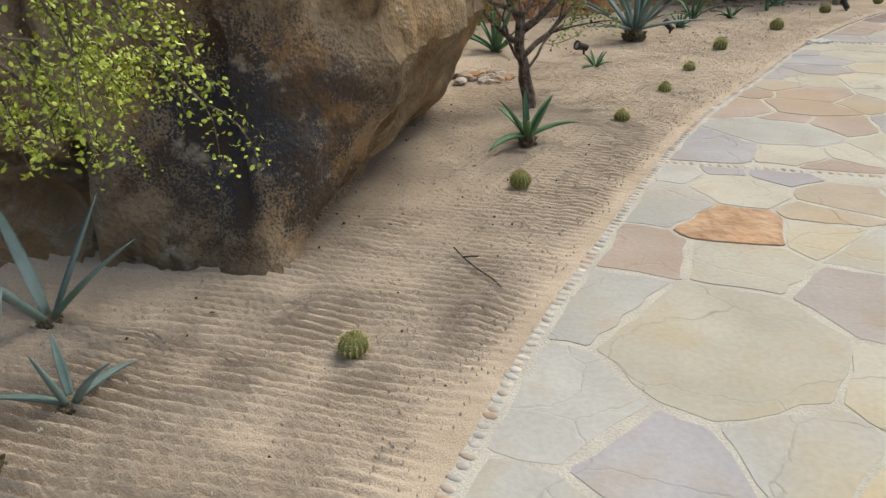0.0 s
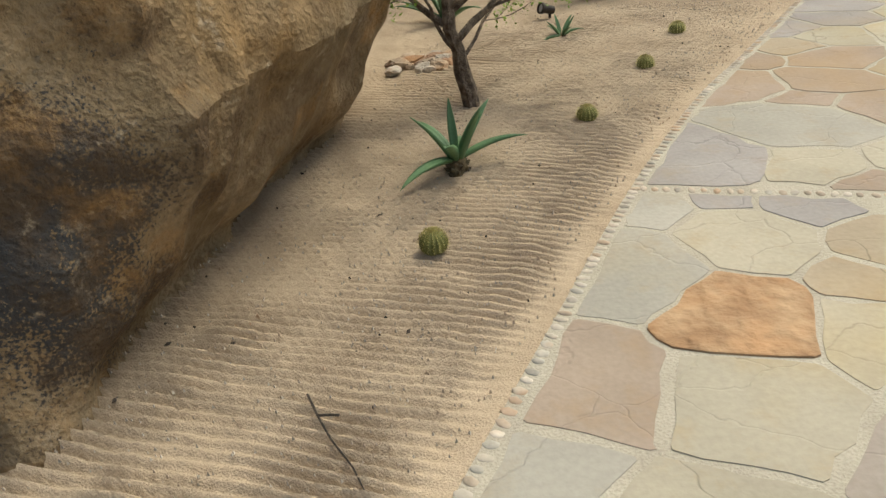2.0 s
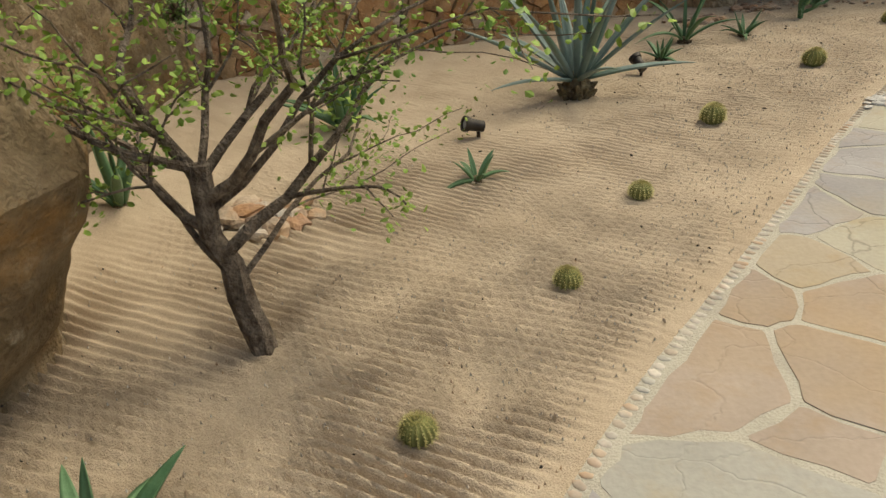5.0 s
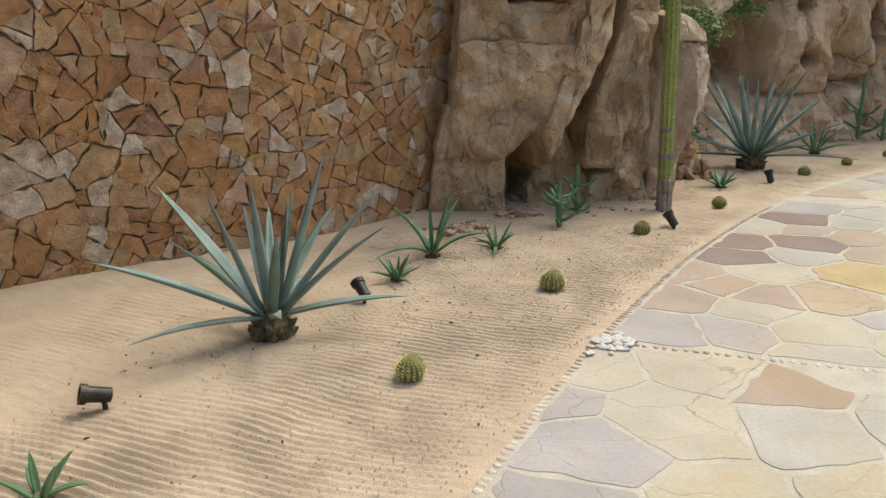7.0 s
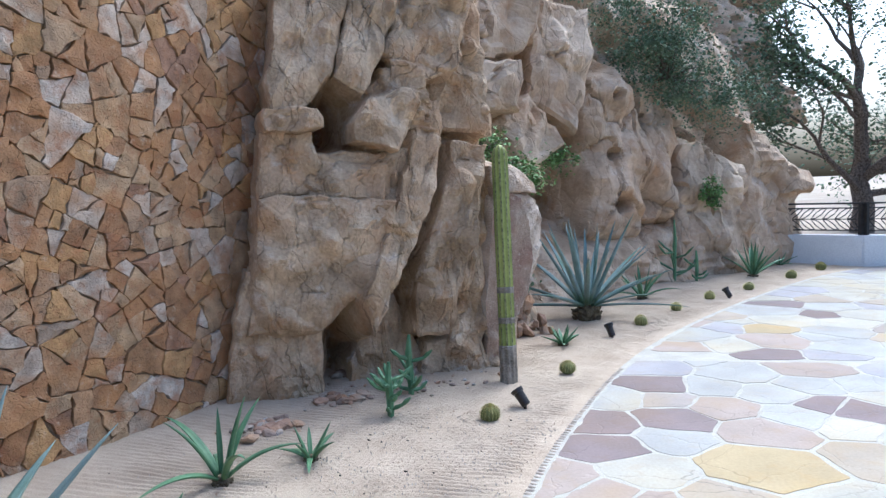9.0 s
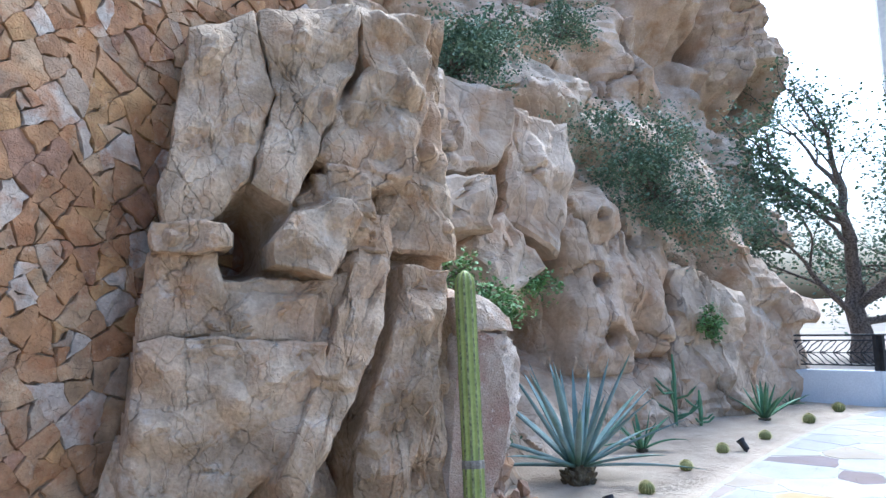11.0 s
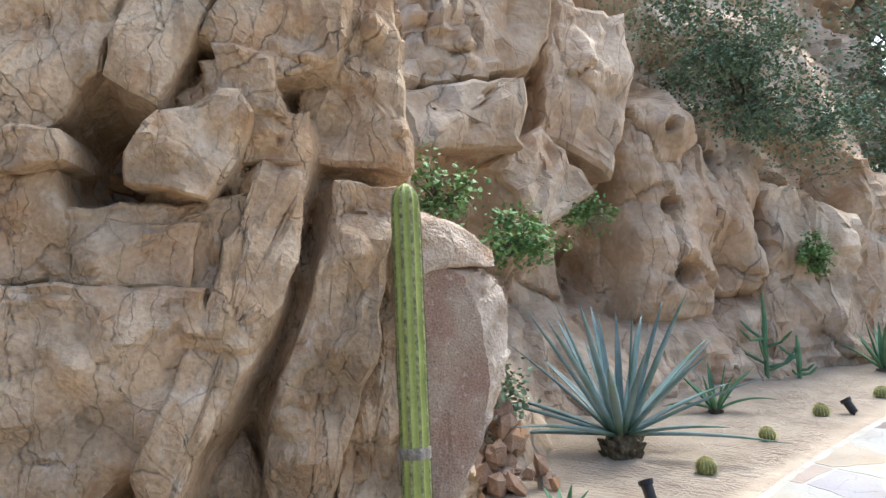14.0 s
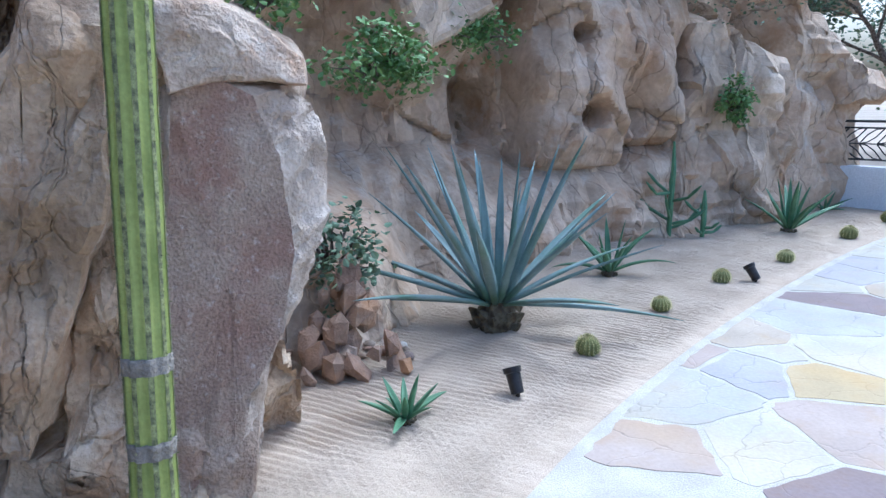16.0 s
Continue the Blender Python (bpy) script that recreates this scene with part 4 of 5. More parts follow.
wall = tagged(new("wall_stone", mesh_of("wall_stone", verts, faces, MORTAR)), "curved dry-jointed wall of rust-coloured stones", "wall", "", "structure")

# ---- white parapet and its railing ----
PARAPET = [(13.25, 13.65), (13.92, 12.3), (15.4, 10.9), (18.5, 9.0)]


def bar(verts, faces, a, b, wide, high):
    """A square bar from a to b."""
    a, b = Vector(a), Vector(b)
    d = (b - a).normalized()
    side = d.cross(Vector((0, 0, 1)))
    side = side.normalized() if side.length > 0.01 else Vector((1, 0, 0))
    up = side.cross(d)
    base = len(verts)
    for p in (a, b):
        for i, j in ((-1, -1), (1, -1), (1, 1), (-1, 1)):
            verts.append(p + side * i * wide / 2 + up * j * high / 2)
    for f in ((0, 1, 2, 3), (7, 6, 5, 4), (0, 4, 5, 1), (1, 5, 6, 2), (2, 6, 7, 3), (3, 7, 4, 0)):
        faces.append(tuple(base + k for k in f))


for (ax, ay), (bx, by) in zip(PARAPET, PARAPET[1:]):
    l = math.hypot(bx - ax, by - ay)
    dx, dy = (bx - ax) / l, (by - ay) / l
    sx, sy = -dy * 0.22, dx * 0.22
    bm = bmesh.new()
    for z in (-0.1, 0.52):
        for px, py in ((ax, ay), (bx, by), (bx + sx, by + sy), (ax + sx, ay + sy)):
            bm.verts.new((px, py, z))
    bm.verts.ensure_lookup_table()
    for f in ((3, 2, 1, 0), (4, 5, 6, 7), (0, 1, 5, 4), (1, 2, 6, 5), (2, 3, 7, 6), (3, 0, 4, 7)):
        bm.faces.new([bm.verts[k] for k in f])
    bmesh.ops.bevel(bm, geom=[e for e in bm.edges], offset=0.015, segments=2, affect="EDGES")
    me = bpy.data.meshes.new("parapet")
    bm.to_mesh(me)
    bm.free()
    me.materials.append(WHITE)
    tagged(new("parapet_wall", me), "low white rendered parapet wall at the path's end", "wall", "parapet", "structure")
    rail = thing("railing", ax + sx / 2, ay + sy / 2, 0.52, "black metal railing with leaf-shaped bars on a white wall", "railing", "railings")

    def P(s, z):
        return (dx * s, dy * s, z)

    def piece(name, bars):
        vs, fs = [], []
        for p in bars:
            bar(vs, fs, *p)
        part(name, mesh_of(name, vs, fs, RAIL), rail)

    for s in (0.06, l - 0.06):
        piece("post", [(P(s, 0), P(s, 0.56), 0.06, 0.06)])
    piece("top_rail", [(P(0, 0.55), P(l, 0.55), 0.05, 0.03)])
    piece("rail_bar", [(P(0.06, 0.47), P(l - 0.06, 0.47), 0.025, 0.02)])
    piece("rail_bar", [(P(0.06, 0.08), P(l - 0.06, 0.08), 0.025, 0.02)])
    m = max(3, int(l / 0.19))
    for k in range(m):
        s0, s1 = 0.08 + (l - 0.16) * k / m, 0.08 + (l - 0.16) * (k + 1.35) / m
        s1 = min(s1, l - 0.07)
        upper = [P(s0 + (s1 - s0) * t, 0.275 + 0.19 * t + 0.06 * math.sin(math.pi * t)) for t in (0, 0.33, 0.66, 1)]
        lower = [P(s0 + (s1 - s0) * t, 0.275 + 0.19 * t - 0.05 * math.sin(math.pi * t)) for t in (0, 0.33, 0.66, 1)]
        piece("leaf_bar", [(p, q, 0.014, 0.014) for run in (upper, lower) for p, q in zip(run, run[1:])])
        mir = [[(x, y, 0.55 - z) for x, y, z in run] for run in (upper, lower)]
        piece("leaf_bar", [(p, q, 0.014, 0.014) for run in mir for p, q in zip(run, run[1:])])
    piece("rail_bar", [(P(0.06, 0.275), P(l - 0.06, 0.275), 0.014, 0.014)])

# ---- distant hotel tower ----
tower = thing("tower_building", 50.5, 36.0, 0, "tall cream building with small dark windows", "building", turn=-56)


def box(name, x0, x1, y0, y1, z0, z1, material, parent, label=""):
    bm = bmesh.new()
    bmesh.ops.create_cube(bm, size=1, matrix=Matrix.Translation(((x0 + x1) / 2, (y0 + y1) / 2, (z0 + z1) / 2)) @ Matrix.Diagonal((x1 - x0, y1 - y0, z1 - z0, 1)))
    bmesh.ops.bevel(bm, geom=[e for e in bm.edges], offset=min(0.03, 0.15 * min(x1 - x0, y1 - y0, z1 - z0)), segments=1, affect="EDGES")
    me = bpy.data.meshes.new(name)
    bm.to_mesh(me)
    bm.free()
    me.materials.append(material)
    return part(name, me, parent, label)


box("wall", 0, 22, 0, 20, -0.1, 33, CREAM, tower)
box("wall", 3.9, 22, -0.9, 0.02, -0.1, 30.5, CREAM, tower)
box("cornice", -1.1, 23, -1.1, 21, 33, 33.7, ROOF, tower, "clay tiled eave")
box("cornice", -0.5, 22.5, -0.5, 20.5, 32.2, 32.98, WHITE, tower)
for col, x in enumerate((1.7, 8.4, 12.4)):
    for k in range(7):
        z, y = 7.6 + 4.05 * k, (0.0 if col == 0 else -0.9)
        if col and k == 6:
            continue
        win = box("window", x - 0.62, x + 0.62, y - 0.12, y - 0.005, z - 0.85, z + 0.85, WHITE, tower)
        box("pane", x - 0.48, x + 0.48, y - 0.135, y - 0.06, z - 0.7, z + 0.7, PANE, win)
# ---- plants ----


def leaf_mesh(length, width, droop, material, thick=0.012, channel=0.35, peak=0.35, seg=10):
    """A fleshy pointed leaf along +x, hollowed above, bending down by droop."""
    vs, fs = [], []
    for i in range(seg + 1):
        t = i / seg
        wdt = width * (0.62 + 0.38 * math.sin(math.pi * min(1, t / peak) / 2) if t < peak else math.cos((t - peak) / (1 - peak) * math.pi / 2) ** 0.8) + 0.0012
        a = -droop * t
        x, z = length * (t - 0.15 * abs(droop) * t ** 3), length * (-droop * 0.6 * t ** 2.2)
        th = thick * (1 - 0.85 * t)
        for yy, zz in ((-0.5, channel * 0.5), (-0.25, channel * 0.1), (0, 0), (0.25, channel * 0.1), (0.5, channel * 0.5)):
            vs.append((x, yy * wdt, z + zz * wdt))
        for yy, zz in ((0.3, channel * 0.1), (-0.3, channel * 0.1)):
            vs.append((x, yy * wdt, z + zz * wdt - th - 0.12 * wdt))
    for i in range(seg):
        for k in range(7):
            a, b = i * 7 + k, i * 7 + (k + 1) % 7
            fs.append((a, b, b + 7, a + 7))
    fs.append(tuple(range(7))[::-1])
    fs.append(tuple(seg * 7 + k for k in range(7)))
    return mesh_of("leaf", vs, fs, material, True)


def rosette(name, x, y, label, category, group, leaves, length, width, material, stem=0.08, stem_r=0.07, low=8, high=80, droops=(0.0, 0.12), seed=1, z=0.0, spread=None):
    """A plant of pointed leaves round a short scaly stem."""
    rng = random.Random(seed)
    ob = thing(name, x, y, z - 0.012, label, category, group, turn=rng.uniform(0, 360))
    vs, fs = [], []
    tube(vs, fs, [(0, 0, -0.02), (0, 0, stem * 0.5), (0, 0, stem), (0, 0, stem + stem_r * 0.7)], [stem_r * 0.95, stem_r * 1.08, stem_r, stem_r * 0.55], 14, 0.25, rng)
    sv, sf = [], []
    for k in range(18):
        a, h = k * 2.4, stem * (0.1 + 0.85 * k / 18)
        p = Vector((math.cos(a) * stem_r, math.sin(a) * stem_r, h))
        q = p + Vector((math.cos(a) * stem_r * 0.4, math.sin(a) * stem_r * 0.4, stem_r * 0.3))
        tube(sv, sf, [p, q], [stem_r * 0.3, stem_r * 0.06], 5)
    tagged(part("leaf_base", mesh_of("leaf_base", sv, sf, BASE_BARK), ob), kind="stuff")
    part("stem", mesh_of("stem", vs, fs, BASE_BARK), ob, "scaly brown stem of old leaf bases")
    kinds = [leaf_mesh(length, width, d, material) for d in np.linspace(droops[0], droops[1], 4)]
    for k in range(leaves):
        f = (k + 0.5) / leaves
        pitch = low + (high - low) * f ** 0.9 + rng.uniform(-5, 5)
        scale = rng.uniform(0.82, 1.08) * (1.0 if f < 0.85 else 0.85)
        turn = k * 137.5 + rng.uniform(-14, 14)
        me = kinds[min(3, int((1 - f) * 4))]
        lf = part("leaf", me, ob)
        lf.matrix_basis = pose(0, 0, stem + 0.3 * stem_r, 0, 0, turn) @ pose(stem_r * 0.45, 0, 0, rng.uniform(-12, 12), -pitch, 0) @ Matrix.Diagonal((scale, scale, scale, 1))
    return ob


def barrel_meshes(r, seed):
    rng = random.Random(seed)
    vs, fs, rows, cols, ribs = [], [], 9, 64, 16
    for i in range(rows + 1):
        t = math.pi * (0.03 + 0.80 * i / rows)
        for k in range(cols):
            a = 2 * math.pi * k / cols
            f = 1 + 0.09 * math.cos(ribs * a) * math.sin(t)
            vs.append((r * f * math.sin(t) * math.cos(a), r * f * math.sin(t) * math.sin(a), r * 0.92 * math.cos(t)))
    for i in range(rows):
        for k in range(cols):
            a, b = i * cols + k, i * cols + (k + 1) % cols
            fs.append((a, a + cols, b + cols, b))
    fs.append(tuple(range(cols)))
    body = mesh_of("body", vs, fs, BARREL, True)
    vs, fs = [], []
    for k in range(ribs):
        for i in range(9):
            t, a = math.pi * (0.04 + 0.6 * i / 9), 2 * math.pi * k / ribs
            d = Vector((math.sin(t) * math.cos(a), math.sin(t) * math.sin(a), 0.92 * math.cos(t)))
            for j in range(9):
                q = (d + Vector((rng.uniform(-0.8, 0.8), rng.uniform(-0.8, 0.8), rng.uniform(-0.6, 0.8)))).normalized()
                side = q.cross(Vector((0.3, 0.5, 0.8))).normalized() * 0.0016
                p = d * r * 1.07
                b = len(vs)
                vs += [p - side, p + side, p + q * r * rng.uniform(0.2, 0.34)]
                fs.append((b, b + 1, b + 2))
    return body, mesh_of("spines", vs, fs, SPINE)


BARRELS = [barrel_meshes(0.06, k) for k in range(3)]


def barrel(k, x, y, r):
    r *= 0.86
    ob = thing("barrel_cactus", x, y, r * 0.62, "small round barrel cactus with yellow spines in the sand", "cactus", "row of barrel cacti", turn=k * 47)
    body, spines = BARRELS[k % 3]
    s = r / 0.06
    for name, me, label in (("body", body, ""), ("spine_coat", spines, "dense yellow spines")):
        tagged(part(name, me, ob, label), kind="stuff" if me is spines else "").matrix_basis = Matrix.Diagonal((s, s, s * (0.95 + 0.1 * (k % 2)), 1))


for k, (x, y, r) in enumerate([(-0.15, 0.5, 0.056), (0.525, 2.05, 0.06), (1.32, 3.28, 0.058), (1.82, 4.08, 0.055), (2.236, 4.85, 0.058), (2.846, 5.87, 0.075), (3.86, 6.99, 0.085), (4.956, 8.17, 0.072), (6.05, 8.95, 0.07), (7.78, 10.24, 0.075), (8.68, 10.74, 0.07), (9.57, 11.15, 0.07), (10.53, 11.44, 0.075), (11.87, 11.93, 0.085), (13.03, 12.38, 0.09)]):
    barrel(k, x, y, r)

rosette("agave", 2.12, 6.56, "large blue-green agave with long stiff leaves", "agave", "large agaves", 19, 0.90, 0.07, AGAVE, 0.10, 0.10, 6, 84, (0.0, 0.22), 4)
rosette("agave", 7.5, 10.9, "large blue-green agave with a dense spray of leaves", "agave", "large agaves", 32, 1.15, 0.07, AGAVE, 0.13, 0.13, 4, 86, (0.0, 0.15), 9)
rosette("aloe", 0.625, 2.78, "green aloe on a short stump in raked sand", "aloe", "aloes", 9, 0.33, 0.05, ALOE, 0.07, 0.045, 5, 75, (0.05, 0.6), 3)
rosette("aloe", 1.455, 5.13, "small green aloe in the sand", "aloe", "aloes", 8, 0.2, 0.034, ALOE, 0.02, 0.035, 12, 70, (0.1, 0.6), 5)
rosette("aloe", 2.868, 7.4, "small green aloe in the sand", "aloe", "aloes", 11, 0.2, 0.03, ALOE, 0.02, 0.035, 10, 75, (0.0, 0.3), 6)
rosette("aloe", 3.69, 8.02, "small green aloe in the sand", "aloe", "aloes", 9, 0.25, 0.035, ALOE, 0.02, 0.035, 8, 70, (0.0, 0.5), 7)
rosette("aloe", 3.17, 7.91, "dark green aloe with arching leaves", "aloe", "aloes", 9, 0.55, 0.045, ALOE, 0.03, 0.045, 20, 86, (0.1, 0.9), 8)
rosette("aloe", 0.57, 6.06, "upright dark green agave in the sand", "agave", "aloes", 13, 0.52, 0.06, ALOE, 0.03, 0.05, 28, 86, (0.0, 0.5), 11)
rosette("aloe", -0.42, 4.98, "dark green agave close under the boulder", "agave", "aloes", 8, 0.5, 0.06, ALOE, 0.03, 0.05, 40, 86, (0.0, 0.4), 12)
rosette("aloe", 6.54, 9.84, "small spiky green aloe in the sand", "aloe", "aloes", 13, 0.24, 0.04, ALOE, 0.02, 0.04, 10, 78, (0.0, 0.25), 13)
rosette("agave", 8.9, 11.7, "mid-sized green agave in the sand", "agave", "aloes", 11, 0.5, 0.055, ALOE, 0.03, 0.05, 12, 84, (0.0, 0.5), 14)
rosette("agave", 11.6, 12.42, "upright green agave near the cliff", "agave", "aloes", 12, 0.6, 0.06, ALOE, 0.03, 0.06, 30, 86, (0.0, 0.2), 15)
rosette("aloe", 13.0, 13.2, "small green aloe by the white wall", "aloe", "aloes", 9, 0.3, 0.04, ALOE, 0.02, 0.04, 8, 60, (0.0, 0.3), 16)
rosette("agave", -1.34, 0.74, "blue-green agave with tall leaning leaves", "agave", "aloes", 4, 0.62, 0.055, AGAVE, 0.02, 0.035, 40, 66, (0.0, 0.15), 22)
rosette("agave", -1.1, -0.05, "blue-green agave with upright leaves near the boulder", "agave", "aloes", 8, 0.5, 0.055, AGAVE, 0.03, 0.05, 45, 84, (0.0, 0.15), 29)
rosette("aloe", -0.99, 0.24, "small blue-green aloe in the sand", "aloe", "aloes", 5, 0.26, 0.035, AGAVE, 0.02, 0.03, 15, 80, (0.0, 0.4), 18)


def column(name, x, y, height, radius, label, ribs=9, cork=0.0, group=""):
    """A ribbed column cactus; its ridges are pale and its foot may be corky."""
    ob = thing(name, x, y, -0.03, label, "cactus", group)
    cols, rows = ribs * 6, max(16, int(height / 0.03))

    def skin(z0, z1, extra, material, pname, ridge=None, plabel=""):
        vs, fs = [], []
        nr = max(3, int((z1 - z0) / 0.03))
        keys = range(cols)
        for i in range(nr + 1):
            z = z0 + (z1 - z0) * i / nr
            t = (height - z) / (radius * 1.6)
            taper = math.sqrt(max(0.02, 1 - (1 - min(1, t)) ** 2)) if t < 1 else 1.0
            wob = 1 + 0.04 * noise.noise((x, y, z * 4)) - 0.05 * math.exp(-((z - 0.52) / 0.03) ** 2) * (height > 1.5)
            for k in keys:
                a = 2 * math.pi * k / cols
                f = 1 + 0.16 * (abs(math.cos(ribs * a / 2)) - 0.5)
                rr = (radius * f + extra) * taper * wob
                vs.append((rr * math.cos(a), rr * math.sin(a), z))
        for i in range(nr):
            for k in keys:
                a, b = i * cols + k, i * cols + (k + 1) % cols
                if ridge is None or (k % 6 in ridge):
                    fs.append((a, b, b + cols, a + cols))
        if ridge is None:
            fs.append(tuple(nr * cols + k for k in keys))
        return part(pname, mesh_of(pname, vs, fs, material, True), ob, plabel)

    skin(0, height, 0, CACTUS, "body")
    tagged(skin(0.02, height - 0.02, 0.0025, RIDGE, "ridge_band", (5, 0), "dark thorny ridges"), kind="stuff")
    if cork:
        skin(0.0, cork, 0.006, CORK, "corky_foot", None, "grey corky foot")
        for z in (cork + 0.18, cork + 0.43):
            skin(z, z + 0.05, 0.005, CORK, "corky_ring", None, "grey corky ring")
    vs, fs = [], []
    rng = random.Random(5)
    for k in range(ribs):
        for i in range(int(height / 0.035)):
            a, z = 2 * math.pi * k / ribs, 0.05 + i * 0.035
            if z > height - 0.03:
                continue
            d = Vector((math.cos(a), math.sin(a), 0))
            for j in range(4):
                q = (d + Vector((rng.uniform(-0.8, 0.8), rng.uniform(-0.8, 0.8), rng.uniform(-0.8, 0.8)))).normalized()
                s = Vector((0, 0, 0.0009))
                p = d * radius * 1.08 + Vector((0, 0, z))
                b = len(vs)
                vs += [p - s, p + s, p + q * 0.012]
                fs.append((b, b + 1, b + 2))
    tagged(part("spine_coat", mesh_of("spine_coat", vs, fs, RIDGE), ob), kind="stuff")
    return ob


tall = column("column_cactus", 5.495, 8.95, 2.0, 0.062, "tall single ribbed green column cactus with corky foot", 9, 0.33)
tall.matrix_world = pose(5.495, 8.95, -0.03, -6.5, 2.6, 0)


def branched(x, y, z, height, label, seed, arms):
    """A jointed green cactus: a stem with a whorl of short flat arms."""
    rng = random.Random(seed)
    ob = thing("branched_cactus", x, y, z - 0.02, label, "cactus", "branched cacti", turn=rng.uniform(0, 360))
    vs, fs = [], []
    tube(vs, fs, [(0, 0, 0), (0.01, 0, height * 0.35), (0, 0.01, height * 0.7), (0, 0, height)], [0.022, 0.03, 0.028, 0.012], 7, 0.1, rng)
    part("stem", mesh_of("stem", vs, fs, ALOE), ob)
    for k in range(arms):
        vs, fs = [], []
        a, h = k * 2.4, height * rng.uniform(0.1, 0.7)
        l = height * rng.uniform(0.3, 0.5)
        p = Vector((0, 0, h))
        d = Vector((math.cos(a), math.sin(a), rng.uniform(0.0, 0.6)))
        q = p + d * l * 0.5
        tip = q + Vector((d.x * 0.8, d.y * 0.8, 0.7)) * l * 0.45
        tube(vs, fs, [p, p.lerp(q, 0.5), q, q.lerp(tip, 0.5), tip], [0.012, 0.018, 0.014, 0.018, 0.006], 6, 0.15, rng)
        part("arm", mesh_of("arm", vs, fs, ALOE), ob)


branched(4.36, 8.56, 0, 0.42, "green branched cactus with short upright arms", 3, 13)
branched(4.66, 9.0, 0.0, 0.5, "green branched cactus against the rock", 4, 9)
branched(10.3, 12.72, 0, 1.0, "tall green branched cactus by the cliff", 5, 8)
branched(10.62, 12.6, 0, 0.5, "short green branched cactus by the cliff", 6, 5)


def leaves_mesh(points, size, material, rng, name="leaves", droop=0.3):
    """Many small folded leaves at the given places."""
    vs, fs = [], []
    for p in points:
        d = Vector((rng.uniform(-1, 1), rng.uniform(-1, 1), rng.uniform(-0.6, 0.8) - droop)).normalized()
        s = d.cross(Vector((rng.uniform(-1, 1), rng.uniform(-1, 1), 1.0))).normalized()
        n = d.cross(s)
        l = size * rng.uniform(0.6, 1.25)
        b = len(vs)
        p = Vector(p)
        vs += [p, p + d * l * 0.35 + s * l * 0.36 + n * l * 0.1, p + d * l * 0.8 + s * l * 0.25 + n * l * 0.06, p + d * l, p + d * l * 0.8 - s * l * 0.25 + n * l * 0.06, p + d * l * 0.35 - s * l * 0.36 + n * l * 0.1, p + d * l * 0.5]
        fs += [(b, b + 1, b + 6), (b + 1, b + 2, b + 6), (b + 2, b + 3, b + 6), (b + 3, b + 4, b + 6), (b + 4, b + 5, b + 6), (b + 5, b, b + 6)]
    return mesh_of(name, vs, fs, material)


def grow(vs, fs, tips, p, d, length, radius, depth, rng, bend=0.35, rise=0.05, split=3, spread=0.7, shrink=0.72, sides=7):
    """Grows a limb and its branches; collects leafy places in tips."""
    pts, rad, steps = [Vector(p)], [radius], 4
    q, way = Vector(p), Vector(d).normalized()
    for i in range(steps):
        way = (way + Vector((rng.uniform(-bend, bend), rng.uniform(-bend, bend), rng.uniform(-bend, bend) * 0.6 + rise))).normalized()
        q = q + way * length / steps
        pts.append(q.copy())
        rad.append(radius * (1 - 0.42 * (i + 1) / steps))
        if depth <= 1:
            tips.append(q.copy())
    tube(vs, fs, pts, rad, sides if depth > 1 else 5, 0.2, rng)
    if depth == 0:
        return
    for k in range(split):
        at = pts[-1] if k == 0 else pts[rng.randint(2, steps)]
        nd = (way + Vector((rng.uniform(-1, 1), rng.uniform(-1, 1), rng.uniform(-0.6, 0.7))) * spread).normalized()
        grow(vs, fs, tips, at, nd, length * shrink * rng.uniform(0.8, 1.2), rad[-1] * (0.9 if k == 0 else 0.68), depth - 1, rng, bend, rise, split, spread, shrink, sides)


def small_tree(x, y, label, limbs, trunk, radius, depth, length, leaf, per_tip, seed, material, scatter=0.05, rise=0.04, spread=0.7, droop=0.3, split=3, name="small_tree"):
    rng = random.Random(seed)
    ob = thing(name, x, y, -0.03, label, "tree")
    vs, fs, tips = [], [], []
    tube(vs, fs, trunk, [radius * (1.12 - 0.35 * i / (len(trunk) - 1)) for i in range(len(trunk))], 12, 0.35, rng)
    for p, d, l, r in limbs:
        grow(vs, fs, tips, p, d, l * length, r, depth, rng, 0.33, rise, split, spread)
    part("trunk", mesh_of("trunk", vs, fs, BARK), ob, "rough grey-brown trunk and limbs")
    pts = [t + Vector((rng.gauss(0, scatter), rng.gauss(0, scatter), rng.gauss(0, scatter))) for t in tips for _ in range(per_tip)]
    tagged(part("crown", leaves_mesh(pts, leaf, material, rng, "crown", droop), ob), kind="stuff")
    return ob


